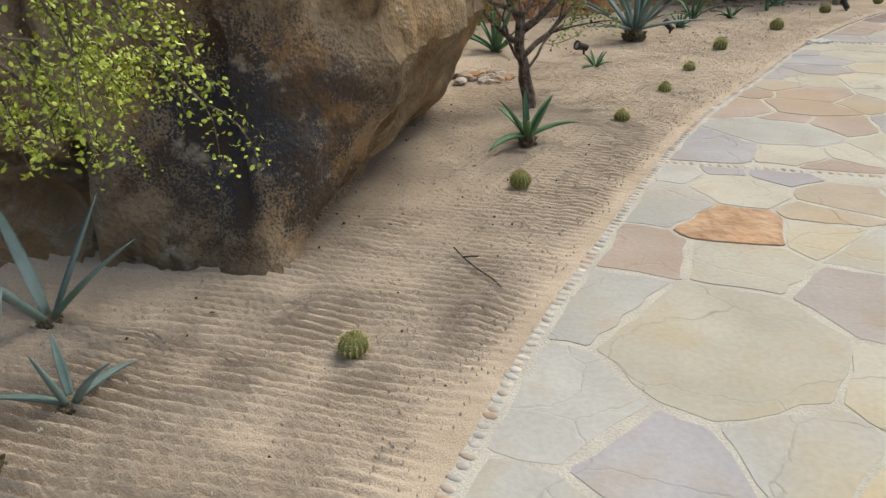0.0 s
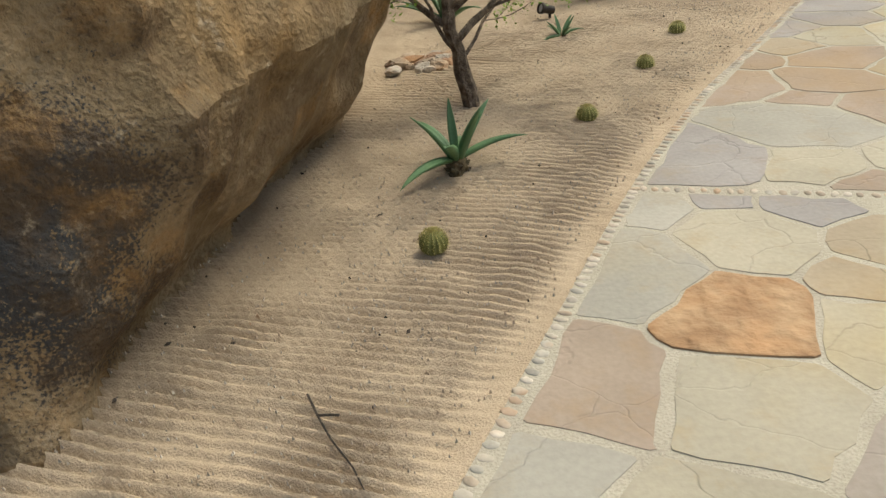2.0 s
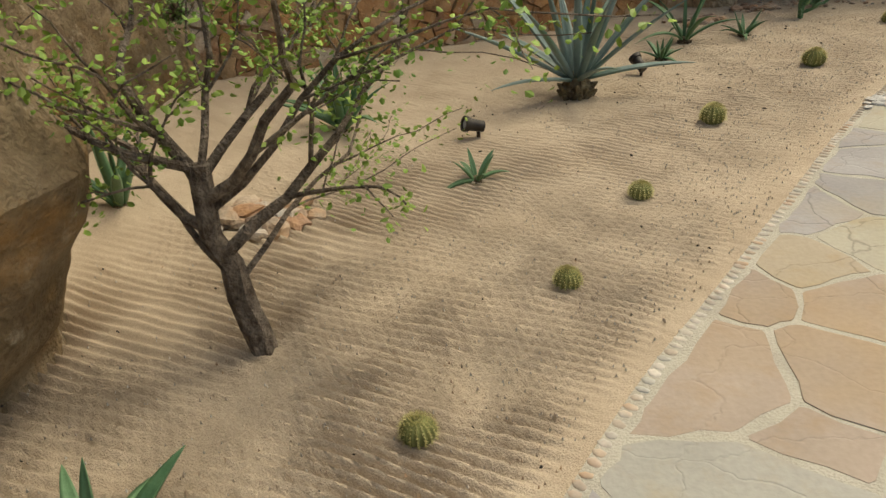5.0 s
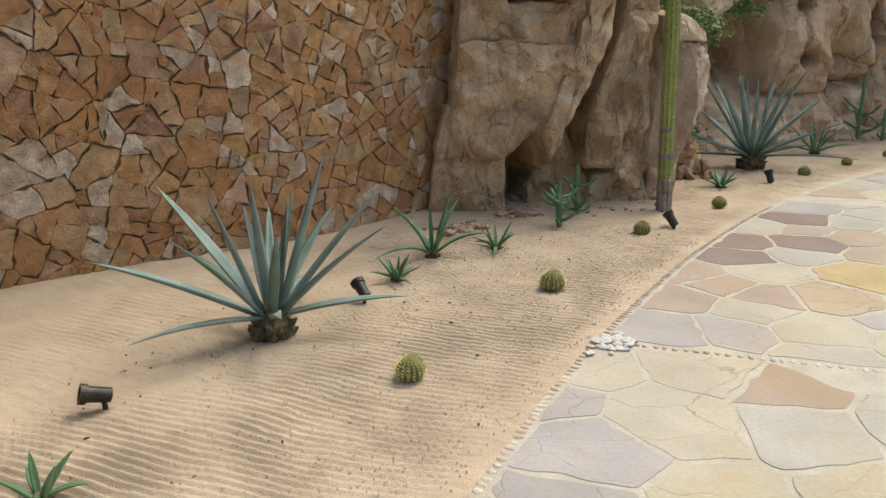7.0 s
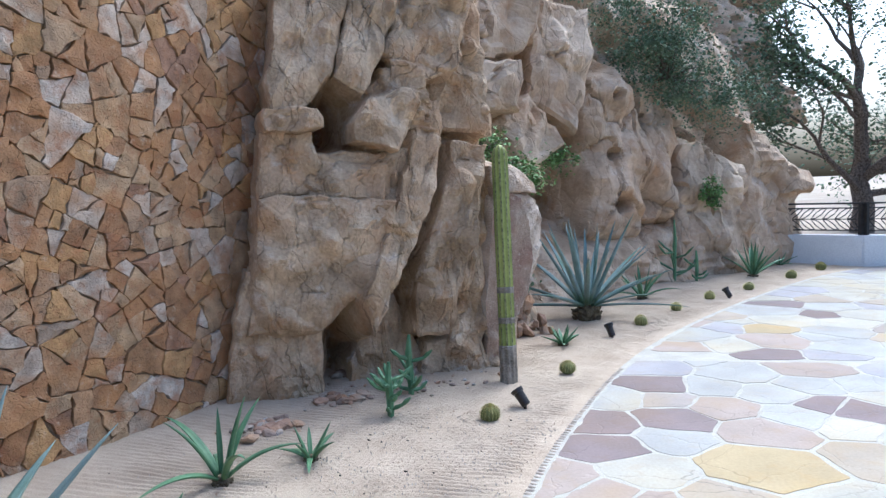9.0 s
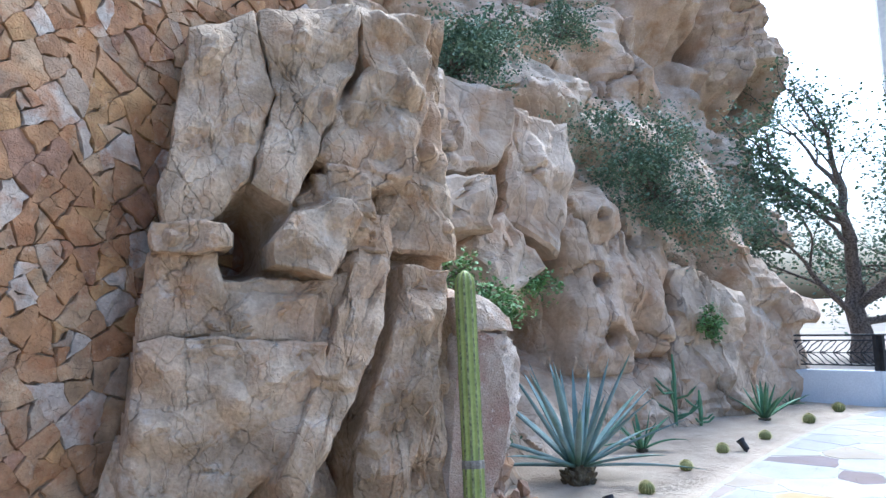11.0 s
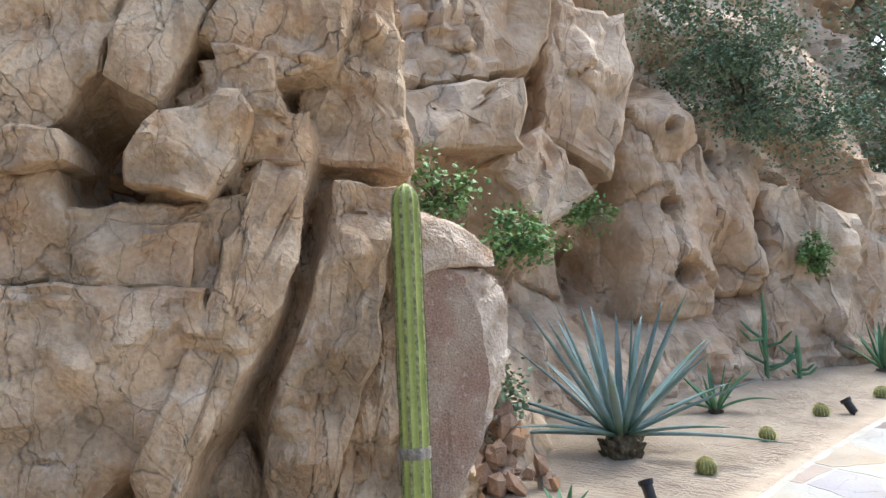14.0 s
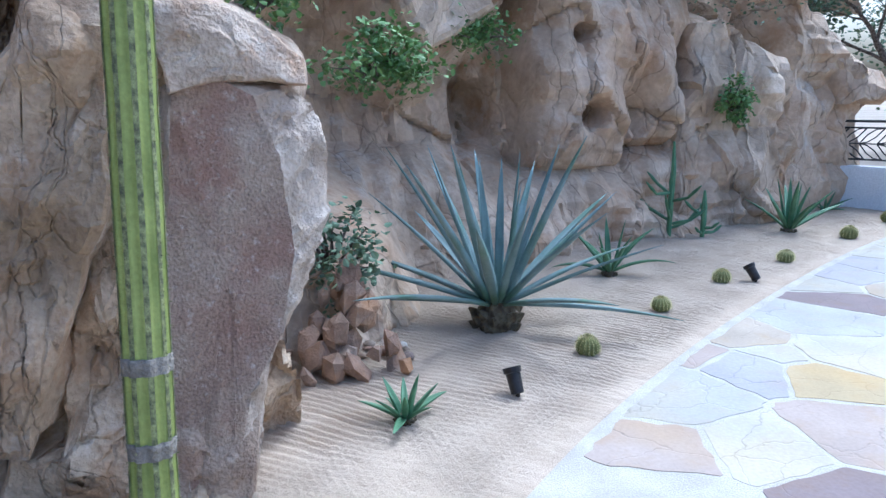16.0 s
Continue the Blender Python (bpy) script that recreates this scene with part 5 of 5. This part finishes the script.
small_tree(0.712, 3.74, "small gnarled tree with sparse bright leaves in sand",
           [((-0.06, 0.02, 0.48), (-0.9, 0.1, 0.7), 1.0, 0.022), ((-0.06, 0.02, 0.62), (-0.35, 0.2, 1.0), 1.0, 0.026), ((-0.03, 0.0, 0.42), (0.75, 0.35, 0.65), 1.25, 0.024),
            ((-0.07, 0.0, 0.60), (0.95, -0.1, 0.75), 1.3, 0.022), ((-0.06, 0.02, 0.7), (-0.8, -0.5, 0.55), 1.0, 0.018), ((-0.05, 0, 0.35), (-0.6, -0.2, 0.9), 0.9, 0.014), ((-0.06, 0.02, 0.68), (0.35, 0.6, 0.8), 1.1, 0.018), ((-0.02, 0, 0.3), (0.5, 0.5, 0.55), 1.5, 0.012), ((-0.08, 0, 0.55), (0.9, 0.3, 0.45), 1.6, 0.016), ((-0.06, 0.02, 0.7), (-0.3, 0.8, 0.6), 1.2, 0.015)],
           [(0.02, 0, -0.03), (0.0, 0.0, 0.12), (-0.03, 0.01, 0.24), (-0.04, 0.02, 0.36), (-0.075, 0.0, 0.48), (-0.06, 0.02, 0.72)], 0.044, 2, 0.42, 0.026, 7, 17, LEAF, 0.035, 0.02, 0.75)
small_tree(-1.5, 0.15, "thin-leaved thorn tree hanging over the boulder",
           [((0.1, 0.0, 1.35), (0.9, 0.15, 0.1), 1.2, 0.022), ((0.1, 0.0, 1.45), (0.8, 0.45, 0.15), 1.2, 0.02), ((0.05, 0, 1.5), (0.6, 0.1, 0.5), 1.1, 0.02), ((0.1, 0.05, 1.3), (0.9, 0.3, -0.1), 1.0, 0.016), ((0, 0, 1.5), (-0.5, 0.3, 0.8), 1.2, 0.02)],
           [(-0.05, 0, -0.03), (0.0, 0.02, 0.5), (0.06, 0.0, 1.0), (0.1, 0.0, 1.5)], 0.05, 3, 0.42, 0.015, 9, 27, YELLOW_LEAF, 0.02, -0.10, 0.6, 0.6)
small_tree(20.6, 17.5, "leafy grey-limbed tree beyond the railing",
           [((0, 0, 1.8), (-0.5, 0.0, 0.9), 1.2, 0.16), ((0, 0, 1.9), (0.4, 0.2, 1.0), 1.3, 0.17), ((0, 0, 1.5), (0.8, -0.3, 0.6), 1.2, 0.14), ((0, 0, 1.4), (-0.4, -0.8, 0.5), 1.0, 0.13), ((0, 0, 1.0), (-0.8, -0.2, 0.35), 0.9, 0.1), ((0, 0, 1.0), (0.6, -0.7, 0.3), 1.0, 0.1)],
           [(0, 0, -0.03), (0.05, 0, 0.7), (-0.05, 0.05, 1.4), (0, 0, 2.0)], 0.26, 3, 2.2, 0.11, 15, 37, SHRUB, 0.22, 0.06, 0.7, 0.2, name="tree")
small_tree(24.5, 16.0, "leafy green tree beyond the railing",
           [((0, 0, 1.8), (-0.6, 0.0, 0.9), 1.2, 0.16), ((0, 0, 1.9), (0.4, 0.2, 1.0), 1.3, 0.17), ((0, 0, 1.4), (-0.4, -0.8, 0.4), 1.0, 0.13), ((0, 0, 1.0), (-0.8, 0.2, 0.3), 1.0, 0.12)],
           [(0, 0, -0.03), (0.05, 0, 0.7), (-0.05, 0.05, 1.4), (0, 0, 2.0)], 0.25, 3, 2.3, 0.11, 15, 47, SHRUB, 0.25, 0.06, 0.7, 0.2, name="tree")


def shrub(x, y, z, rx, ry, rz, label, leaf, count, seed, material=SHRUB, hang=(0, 0)):
    """A shrub rooted in the rock: thin stems with small leaves in uneven clumps."""
    rng = random.Random(seed)
    ob = thing("shrub", x, y, z, label, "shrub", "shrubs on the cliff")
    vs, fs, pts = [], [], []
    clumps = []
    for k in range(26):
        d = Vector((rng.gauss(0, 0.5), rng.gauss(0, 0.5), rng.gauss(0, 0.45)))
        d = d * min(1.0, 1.0 / max(0.01, d.length))
        c = Vector((d.x * rx + hang[0] * d.z, d.y * ry, d.z * rz + hang[1] * d.x))
        clumps.append((c, rng.uniform(0.12, 0.3)))
        root = Vector((0, ry * 0.5, -rz * 0.35))
        tube(vs, fs, [root, root.lerp(c, 0.5) + Vector((0, -0.08 * ry, 0.08 * rz)), c], [0.012 + 0.01 * rx, 0.009 + 0.005 * rx, 0.003], 4)
    for _ in range(count):
        c, r = rng.choice(clumps)
        pts.append(c + Vector((rng.gauss(0, r * rx), rng.gauss(0, r * ry), rng.gauss(0, r * rz))))
    tagged(part("stem", mesh_of("stem", vs, fs, BARK), ob), kind="stuff")
    tagged(part("foliage", leaves_mesh(pts, leaf, material, rng, "foliage"), ob), kind="stuff")


shrub(7.45, 13.1, 5.1, 0.85, 0.5, 0.62, "dark green shrub growing on the cliff ledge", 0.045, 8500, 1)
shrub(10.9, 13.3, 3.55, 1.35, 0.5, 0.75, "broad dull green shrub hanging from the cliff", 0.05, 12000, 2, hang=(0, -0.65))
shrub(9.95, 14.3, 6.3, 0.55, 0.4, 0.45, "small dark shrub high on the cliff", 0.045, 3500, 3)
shrub(8.6, 14.2, 6.0, 0.6, 0.4, 0.35, "thin pale green shrub high on the cliff", 0.06, 900, 4)
shrub(6.98, 11.6, 1.68, 0.36, 0.3, 0.26, "bright green leafy shrub between the rocks", 0.05, 1300, 5, SHRUB_GREEN)
shrub(6.15, 10.7, 2.05, 0.24, 0.25, 0.27, "green leafy shrub behind the tall cactus", 0.045, 650, 6, SHRUB_GREEN)
shrub(8.1, 12.55, 2.0, 0.3, 0.25, 0.22, "small green shrub in a cliff crack", 0.045, 1000, 7, SHRUB_GREEN)
shrub(11.3, 13.0, 1.36, 0.2, 0.18, 0.24, "round green tuft growing from the cliff", 0.05, 800, 8, SHRUB_GREEN)
shrub(6.45, 10.9, 0.55, 0.25, 0.3, 0.4, "dull green shrub in the gap beside the boulder", 0.05, 700, 9)
shrub(12.2, 14.3, 4.6, 0.5, 0.4, 0.3, "thin shrub on the cliff top", 0.06, 500, 10)
shrub(-0.6, 6.6, 0.75, 0.12, 0.12, 0.16, "little green tuft on the boulder", 0.03, 300, 12, SHRUB_GREEN)

# ---- small fixtures and litter ----


def spotlight(x, y, turn, tilt, label="dark bronze garden spotlight on a short stake"):
    ob = thing("garden_spotlight", x, y, 0, label, "spotlight", "garden spotlights", turn=turn)
    m = pose(0, 0, 0.085, 0, -tilt, 0)

    def ring(pname, sections, material, closed=True, lab=""):
        vs, fs, n = [], [], 20
        for px, r in sections:
            for k in range(n):
                a = 2 * math.pi * k / n
                vs.append(m @ Vector((px, r * math.cos(a), r * math.sin(a))))
        for i in range(len(sections) - 1):
            for k in range(n):
                a, b = i * n + k, i * n + (k + 1) % n
                fs.append((a, b, b + n, a + n))
        fs.append(tuple(range(n))[::-1])
        if closed:
            fs.append(tuple((len(sections) - 1) * n + k for k in range(n)))
        part(pname, mesh_of(pname, vs, fs, material), ob, lab)

    ring("body", [(-0.075, 0.024), (-0.07, 0.034), (-0.01, 0.036), (0.03, 0.038), (0.032, 0.046), (0.06, 0.048), (0.06, 0.036), (0.045, 0.034)], METAL, False)
    ring("lens", [(0.045, 0.0335), (0.048, 0.033), (0.05, 0.02)], GLASS, True, "pale glass lens")
    vs, fs = [], []
    tube(vs, fs, [(-0.035, 0.0, -0.06), (-0.035, 0, 0.03), (-0.03, 0, 0.07)], [0.012, 0.012, 0.014], 8)
    part("stake", mesh_of("stake", vs, fs, METAL), ob)


spotlight(1.42, 5.8, 205, 18)
spotlight(2.62, 7.02, 120, 35)
spotlight(5.265, 8.3, 120, 50)
spotlight(7.137, 9.9, 95, 62)
spotlight(9.785, 11.06, 110, 55)


def rubble(x, y, count, spread, seed, size=1.0):
    rng = random.Random(seed)
    for k in range(count):
        r = rng.uniform(0.018, 0.055) * size
        bm = bmesh.new()
        bmesh.ops.create_icosphere(bm, subdivisions=2, radius=r)
        for q in bm.verts:
            q.co = Vector((q.co.x * 1.3, q.co.y, q.co.z * 0.6)) * (1 + 0.5 * noise.noise(q.co * 22 + Vector((k * 3.1, seed, 0))))
        me = bpy.data.meshes.new("loose_stone")
        bm.to_mesh(me)
        bm.free()
        me.materials.append(SHARD)
        ob = new("loose_stone", me)
        ob.matrix_world = pose(x + rng.gauss(0, spread), y + rng.gauss(0, spread * 0.6), r * 0.32, rng.uniform(-15, 15), rng.uniform(-15, 15), rng.uniform(0, 360))
        tagged(ob, "loose broken stone heaped on the sand", "stone", "loose stones")


rubble(0.42, 4.76, 34, 0.13, 3, 1.5)
rubble(3.52, 8.74, 34, 0.14, 5)
rubble(4.1, 9.12, 16, 0.12, 6)
rubble(4.95, 9.2, 40, 0.3, 11, 0.42)
rubble(4.35, 9.3, 36, 0.25, 12, 0.5)
rubble(6.5, 10.75, 18, 0.16, 7)


def heap(x, y, count, wide, high, seed):
    """Angular reddish blocks fallen in a steep heap against the rock."""
    rng = random.Random(seed)
    for k in range(count):
        f = rng.random() ** 1.3
        bm = bmesh.new()
        bmesh.ops.create_icosphere(bm, subdivisions=1, radius=0.6)
        for q in bm.verts:
            q.co = Vector((q.co.x * 0.8, q.co.y, q.co.z * 1.25)) * (1 + 0.8 * noise.noise(q.co * 2.3 + Vector((k * 3.7, seed, 0))))
        me = bpy.data.meshes.new("fallen_block")
        bm.to_mesh(me)
        bm.free()
        me.materials.append(RED_SHARD)
        size = rng.uniform(0.06, 0.16)
        ob = new("fallen_block", me)
        ob.matrix_world = pose(x + rng.uniform(-1, 1) * wide * (1.1 - f), y + 0.35 * f + rng.uniform(-0.1, 0.1), high * f * 0.9 + 0.2 * size, rng.uniform(-25, 25), rng.uniform(-25, 25), rng.uniform(0, 360)) @ Matrix.Diagonal((size, size * 0.8, size, 1))
        tagged(ob, "reddish angular block fallen in a heap beside the boulder", "stone", "fallen blocks")


heap(6.45, 10.45, 46, 0.26, 0.56, 8)
rubble(4.6, 9.75, 14, 0.25, 10, 1.4)
rng = random.Random(61)
for k in range(46):
    bm = bmesh.new()
    bmesh.ops.create_icosphere(bm, subdivisions=1, radius=rng.uniform(0.012, 0.03))
    for q in bm.verts:
        q.co = Vector((q.co.x * 1.4, q.co.y, q.co.z * 0.5)) * (1 + 0.5 * noise.noise(q.co * 40 + Vector((k, 0, 0))))
    me = bpy.data.meshes.new("white_chip")
    bm.to_mesh(me)
    bm.free()
    me.materials.append(CHIP)
    ob = new("white_chip", me)
    ob.matrix_world = pose(3.93 + rng.gauss(0, 0.075), 6.08 + rng.gauss(0, 0.065), 0.008, 0, 0, rng.uniform(0, 360))
    tagged(ob, "pale stone chip heaped at the path's edge", "stone", "white stone chips")

twig = thing("twig", 0.2, 1.2, 0.0, "thin dark fallen twig on raked sand", "twig")
for pts in ([(-0.02, 0.05, 0.03), (0.02, -0.03, 0.022), (0.07, -0.12, 0.018), (0.14, -0.22, 0.015), (0.18, -0.30, 0.008)], [(0.02, -0.03, 0.022), (0.06, -0.04, 0.03), (0.085, -0.05, 0.034)]):
    vs, fs = [], []
    tube(vs, fs, pts, [0.0042, 0.0038, 0.0034, 0.003, 0.002][:len(pts)], 5)
    part("stick", mesh_of("stick", vs, fs, TWIG), twig)
rng = random.Random(77)
litter_v, litter_f = [], []
for k in range(260):
    s, w = rng.uniform(5.0, 16.0), rng.uniform(0.1, 2.6)
    ex, ey, nx, ny = EDGE.at(s)
    x, y = float(ex + nx * w), float(ey + ny * w)
    a, l = rng.uniform(0, 6.3), rng.choice((0.005, 0.006, 0.007, 0.008, 0.016))
    b = len(litter_v)
    c, d = math.cos(a) * l, math.sin(a) * l
    litter_v += [(x - c, y - d, 0.008), (x + d * 0.35, y - c * 0.35, 0.012), (x + c, y + d, 0.009), (x - d * 0.35, y + c * 0.35, 0.004), (x, y, 0.016)]
    litter_f += [(b, b + 1, b + 4), (b + 1, b + 2, b + 4), (b + 2, b + 3, b + 4), (b + 3, b, b + 4)]
tagged(new("leaf_litter", mesh_of("leaf_litter", litter_v, litter_f, TWIG)), "dry leaf scraps scattered over the sand", "litter", "", "stuff")

grit_v, grit_f = [], []
for k in range(5200):
    s, w = rng.uniform(4.6, 16.0), abs(rng.gauss(0, 1.0)) + 0.05
    ex, ey, nx, ny = EDGE.at(s)
    x, y, l = float(ex + nx * w), float(ey + ny * w), rng.uniform(0.0025, 0.006)
    a, b = rng.uniform(0, 6.3), len(grit_v)
    for i in range(3):
        grit_v.append((x + l * math.cos(a + 2.1 * i), y + l * math.sin(a + 2.1 * i), 0.002))
    grit_v.append((x, y, 0.012 + l * 0.7))
    grit_f += [(b, b + 1, b + 3), (b + 1, b + 2, b + 3), (b + 2, b, b + 3)]
tagged(new("sand_grit", mesh_of("sand_grit", grit_v, grit_f, SHARD)), "coarse grit scattered over the raked sand", "gravel", "", "stuff")

# ---- pieces of the path and the wall ----
rng = random.Random(11)
# the stones that stand out, as place, half-width and tint, along the path
STONES = ("0.72,-0.00,0.20,v 1.15,0.06,0.19,g 1.46,0.23,0.13,y 0.53,0.23,0.24,g 1.06,0.49,0.38,y 1.78,0.76,0.19,m 0.74,0.78,0.24,g 0.96,1.29,0.21,p 1.80,1.36,0.13,y 1.44,1.50,0.23,o 1.89,1.60,0.13,t 2.05,1.78,0.16,t 1.19,1.78,0.28,g 1.63,1.92,0.24,y 1.40,2.17,0.13,g 1.68,2.19,0.11,v 2.23,2.21,0.14,p 2.45,2.42,0.11,y 2.09,2.48,0.22,y 1.72,2.65,0.31,v 2.23,2.92,0.33,g 2.64,3.04,0.18,p "
          "2.42,3.21,0.17,p 2.65,3.51,0.23,p 2.21,3.55,0.24,p 2.87,3.87,0.24,p 2.47,4.03,0.14,p 2.76,4.19,0.20,t 3.08,4.33,0.23,y 2.91,4.63,0.21,v 3.32,4.74,0.20,v 4.49,5.45,0.16,p 3.49,5.50,0.11,v 4.91,5.66,0.20,g 4.27,5.70,0.20,y 3.70,5.78,0.13,y 5.05,5.99,0.20,y 4.61,6.10,0.16,v 4.32,6.17,0.15,v 5.96,6.28,0.21,y 5.49,6.46,0.25,t 5.11,6.59,0.19,p 4.60,6.63,0.12,p 5.97,6.71,0.31,b "
          "4.98,6.82,0.18,p 4.88,7.11,0.15,p 7.25,7.13,0.21,d 7.16,7.31,0.11,d 5.38,7.43,0.20,d 6.05,7.61,0.23,d 6.46,7.61,0.17,p 5.58,7.76,0.23,d 6.47,8.33,0.20,d 7.92,8.55,0.18,d 7.57,9.23,0.15,p 8.74,9.44,0.24,b 9.81,9.62,0.15,d 8.46,9.69,0.22,v 8.35,9.97,0.11,p 9.95,10.40,0.16,d")
seeds, sizes, tints = [], [], []
for word in STONES.split():
    x, y, r, c = word.split(",")
    seeds.append((float(x), float(y)))
    sizes.append(float(r))
    tints.append(c)
tries = 0
while tries < 14000:
    tries += 1
    x, y = rng.uniform(-1.5, 15.0), rng.uniform(-3.5, 12.5)
    d, s = EDGE.side(x, y)
    if not -5.2 < d < -0.14 or s < 1.5:
        continue
    r = rng.choice((0.16, 0.22, 0.28, 0.33))
    if all((x - a) ** 2 + (y - b) ** 2 > (0.88 * (r + q)) ** 2 for (a, b), q in zip(seeds, sizes)):
        seeds.append((x, y))
        sizes.append(r)
        tints.append(rng.choice("gggcccyytmvvgcpt"))
# bands of pebbles cross the path and part the stones
BANDS = [((1.35, 2.41), (4.5, 1.4)), ((4.0, 6.05), (7.6, 4.2)), ((6.85, 9.0), (10.5, 6.6))]
stone_parts, joined_v, joined_f = 0, [], []
order = sorted(range(len(seeds)), key=lambda k: -EDGE.side(*seeds[k])[0])
cells = voronoi(seeds, 0.62, sizes)
for k in order:
    poly = cells[k]
    x, y = seeds[k]
    d, s = EDGE.side(x, y)
    for s2 in np.arange(s - 0.7, s + 0.75, 0.2):
        ex, ey, nx, ny = (float(q) for q in EDGE.at(s2))
        poly = cut(poly, ex - nx * 0.035, ey - ny * 0.035, nx, ny)
    for (ax, ay), (bx, by) in BANDS:
        l = math.hypot(bx - ax, by - ay)
        nx, ny = -(by - ay) / l, (bx - ax) / l
        if (x - ax) * nx + (y - ay) * ny > 0:
            nx, ny = -nx, -ny
        poly = cut(poly, ax - nx * 0.03, ay - ny * 0.03, nx, ny)
    if len(poly) < 3:
        continue
    out = ragged(poly, rng.uniform(0.007, 0.017), rng, 0.014, 0.08)
    if len(out) < 3:
        continue
    rise = 0.006 if tints[k] == "o" else rng.uniform(0.0, 0.002)
    vs, fs = [], []
    slab_mesh(vs, fs, out, lambda p, q, h: (p, q, h), rise, 0.03, (rng.uniform(-0.004, 0.004), rng.uniform(-0.004, 0.004)), -0.02, rng.uniform(-0.001, 0.002))
    if stone_parts < 300:
        part("flagstone", mesh_of("flagstone", vs, fs, FLAG[tints[k]]), path)
        stone_parts += 1
    else:
        b = len(joined_v)
        joined_v += vs
        joined_f += [tuple(b + i for i in f) for f in fs]
if joined_f:
    tagged(part("far_flagstones", mesh_of("far_flagstones", joined_v, joined_f, FLAG["g"]), path), kind="stuff")

pebbles = []
for k in range(4):
    bm = bmesh.new()
    bmesh.ops.create_icosphere(bm, subdivisions=1, radius=1)
    for q in bm.verts:
        q.co *= 1 + 0.25 * noise.noise(q.co + Vector((k * 5, 0, 0)))
    me = bpy.data.meshes.new("pebble")
    bm.to_mesh(me)
    bm.free()
    me.materials.append(PEBBLE)
    me.shade_smooth()
    pebbles.append(me)
spots = []
s = 4.2
while s < 17.5:
    ex, ey, nx, ny = (float(q) for q in EDGE.at(s))
    spots.append((ex - nx * 0.008, ey - ny * 0.008, math.degrees(math.atan2(ny, nx))))
    s += rng.uniform(0.036, 0.05)
for (ax, ay), (bx, by) in BANDS[:2]:
    l = math.hypot(bx - ax, by - ay)
    t = 0.05
    while t < min(l, 2.4):
        spots.append((ax + (bx - ax) * t / l, ay + (by - ay) * t / l, math.degrees(math.atan2(by - ay, bx - ax)) + 90))
        t += rng.uniform(0.04, 0.055)
jv, jf = [], []
for k, (x, y, turn) in enumerate(sorted(spots, key=lambda q: q[1])):
    m = pose(x + rng.uniform(-0.003, 0.003), y + rng.uniform(-0.003, 0.003), -0.0025, 0, 0, turn + rng.uniform(-15, 15)) @ Matrix.Diagonal((rng.uniform(0.022, 0.03), rng.uniform(0.014, 0.02), rng.uniform(0.006, 0.010), 1))
    if k < 300:
        part("pebble", pebbles[k % 4], path).matrix_basis = m
    else:
        b = len(jv)
        jv += [m @ q.co for q in pebbles[k % 4].vertices]
        jf += [tuple(b + i for i in f.vertices) for f in pebbles[k % 4].polygons]
if jf:
    tagged(part("far_pebbles", mesh_of("far_pebbles", jv, jf, PEBBLE, True), path), kind="stuff")

# stones of the masonry wall, from the sand up
rng = random.Random(23)


def area_of(poly):
    return 0.5 * abs(sum(p[0] * q[1] - q[0] * p[1] for p, q in zip(poly, poly[1:] + poly[:1])))


def break_up(poly, out):
    """Splits a slab across its length again and again into angular stones of uneven size."""
    if area_of(poly) < rng.choice((0.011, 0.02, 0.035, 0.05, 0.07)) or area_of(poly) < 0.006:
        out.append(poly)
        return
    cx, cy = sum(p[0] for p in poly) / len(poly), sum(p[1] for p in poly) / len(poly)
    sxx, syy = sum((p[0] - cx) ** 2 for p in poly), sum((p[1] - cy) ** 2 for p in poly)
    sxy = sum((p[0] - cx) * (p[1] - cy) for p in poly)
    a = 0.5 * math.atan2(2 * sxy, sxx - syy) + rng.gauss(0, 0.17)
    reach = math.sqrt(area_of(poly))
    px, py = cx + rng.uniform(-0.14, 0.14) * reach, cy + rng.uniform(-0.14, 0.14) * reach
    for sign in (1, -1):
        side = cut(poly, px, py, sign * math.cos(a), sign * math.sin(a))
        if len(side) > 2:
            break_up(side, out)


# start from loose angular lumps, so that no joint runs on through the wall
seeds = []
for k in range(9000):
    x, y = rng.uniform(0.5, WALL.length), rng.uniform(-0.15, WALL_HEIGHT - 0.05)
    if all((x - a) ** 2 + (y - b) ** 2 > 0.13 for a, b in seeds):
        seeds.append((x, y))
cells = []
for poly in voronoi(seeds, 0.5):
    for p in ((0, -0.15, 0, -1), (0, WALL_HEIGHT, 0, 1)):
        poly = cut(poly, *p) if len(poly) > 2 else poly
    if len(poly) > 2:
        break_up(poly, cells)
mids = [(sum(p[0] for p in c) / len(c), sum(p[1] for p in c) / len(c)) for c in cells]


def on_wall(p, q, h):
    ex, ey, nx, ny = WALL.at(p)
    return (float(ex - nx * (h - 0.02)), float(ey - ny * (h - 0.02)), q)


count, jv, jf = 0, [], []
for k in sorted(range(len(cells)), key=lambda k: mids[k][1] + 0.4 * abs(mids[k][0] - 4.6)):
    out = ragged(cells[k], rng.uniform(0.0, 0.003), rng, 0.017, 0.05)
    if len(out) < 3:
        continue
    vs, fs = [], []
    slab_mesh(vs, fs, out, on_wall, rng.uniform(0.022, 0.04), rng.uniform(0.02, 0.07), (rng.uniform(-0.06, 0.06), rng.uniform(-0.06, 0.06)), -0.012, rng.uniform(-0.008, 0.012))
    if count < 300:
        part("wall_block", mesh_of("wall_block", vs, fs, WALLSTONE), wall)
        count += 1
    else:
        b = len(jv)
        jv += vs
        jf += [tuple(b + i for i in f) for f in fs]
tagged(part("upper_wall_blocks", mesh_of("upper_wall_blocks", jv, jf, WALLSTONE_FAR), wall), kind="stuff")
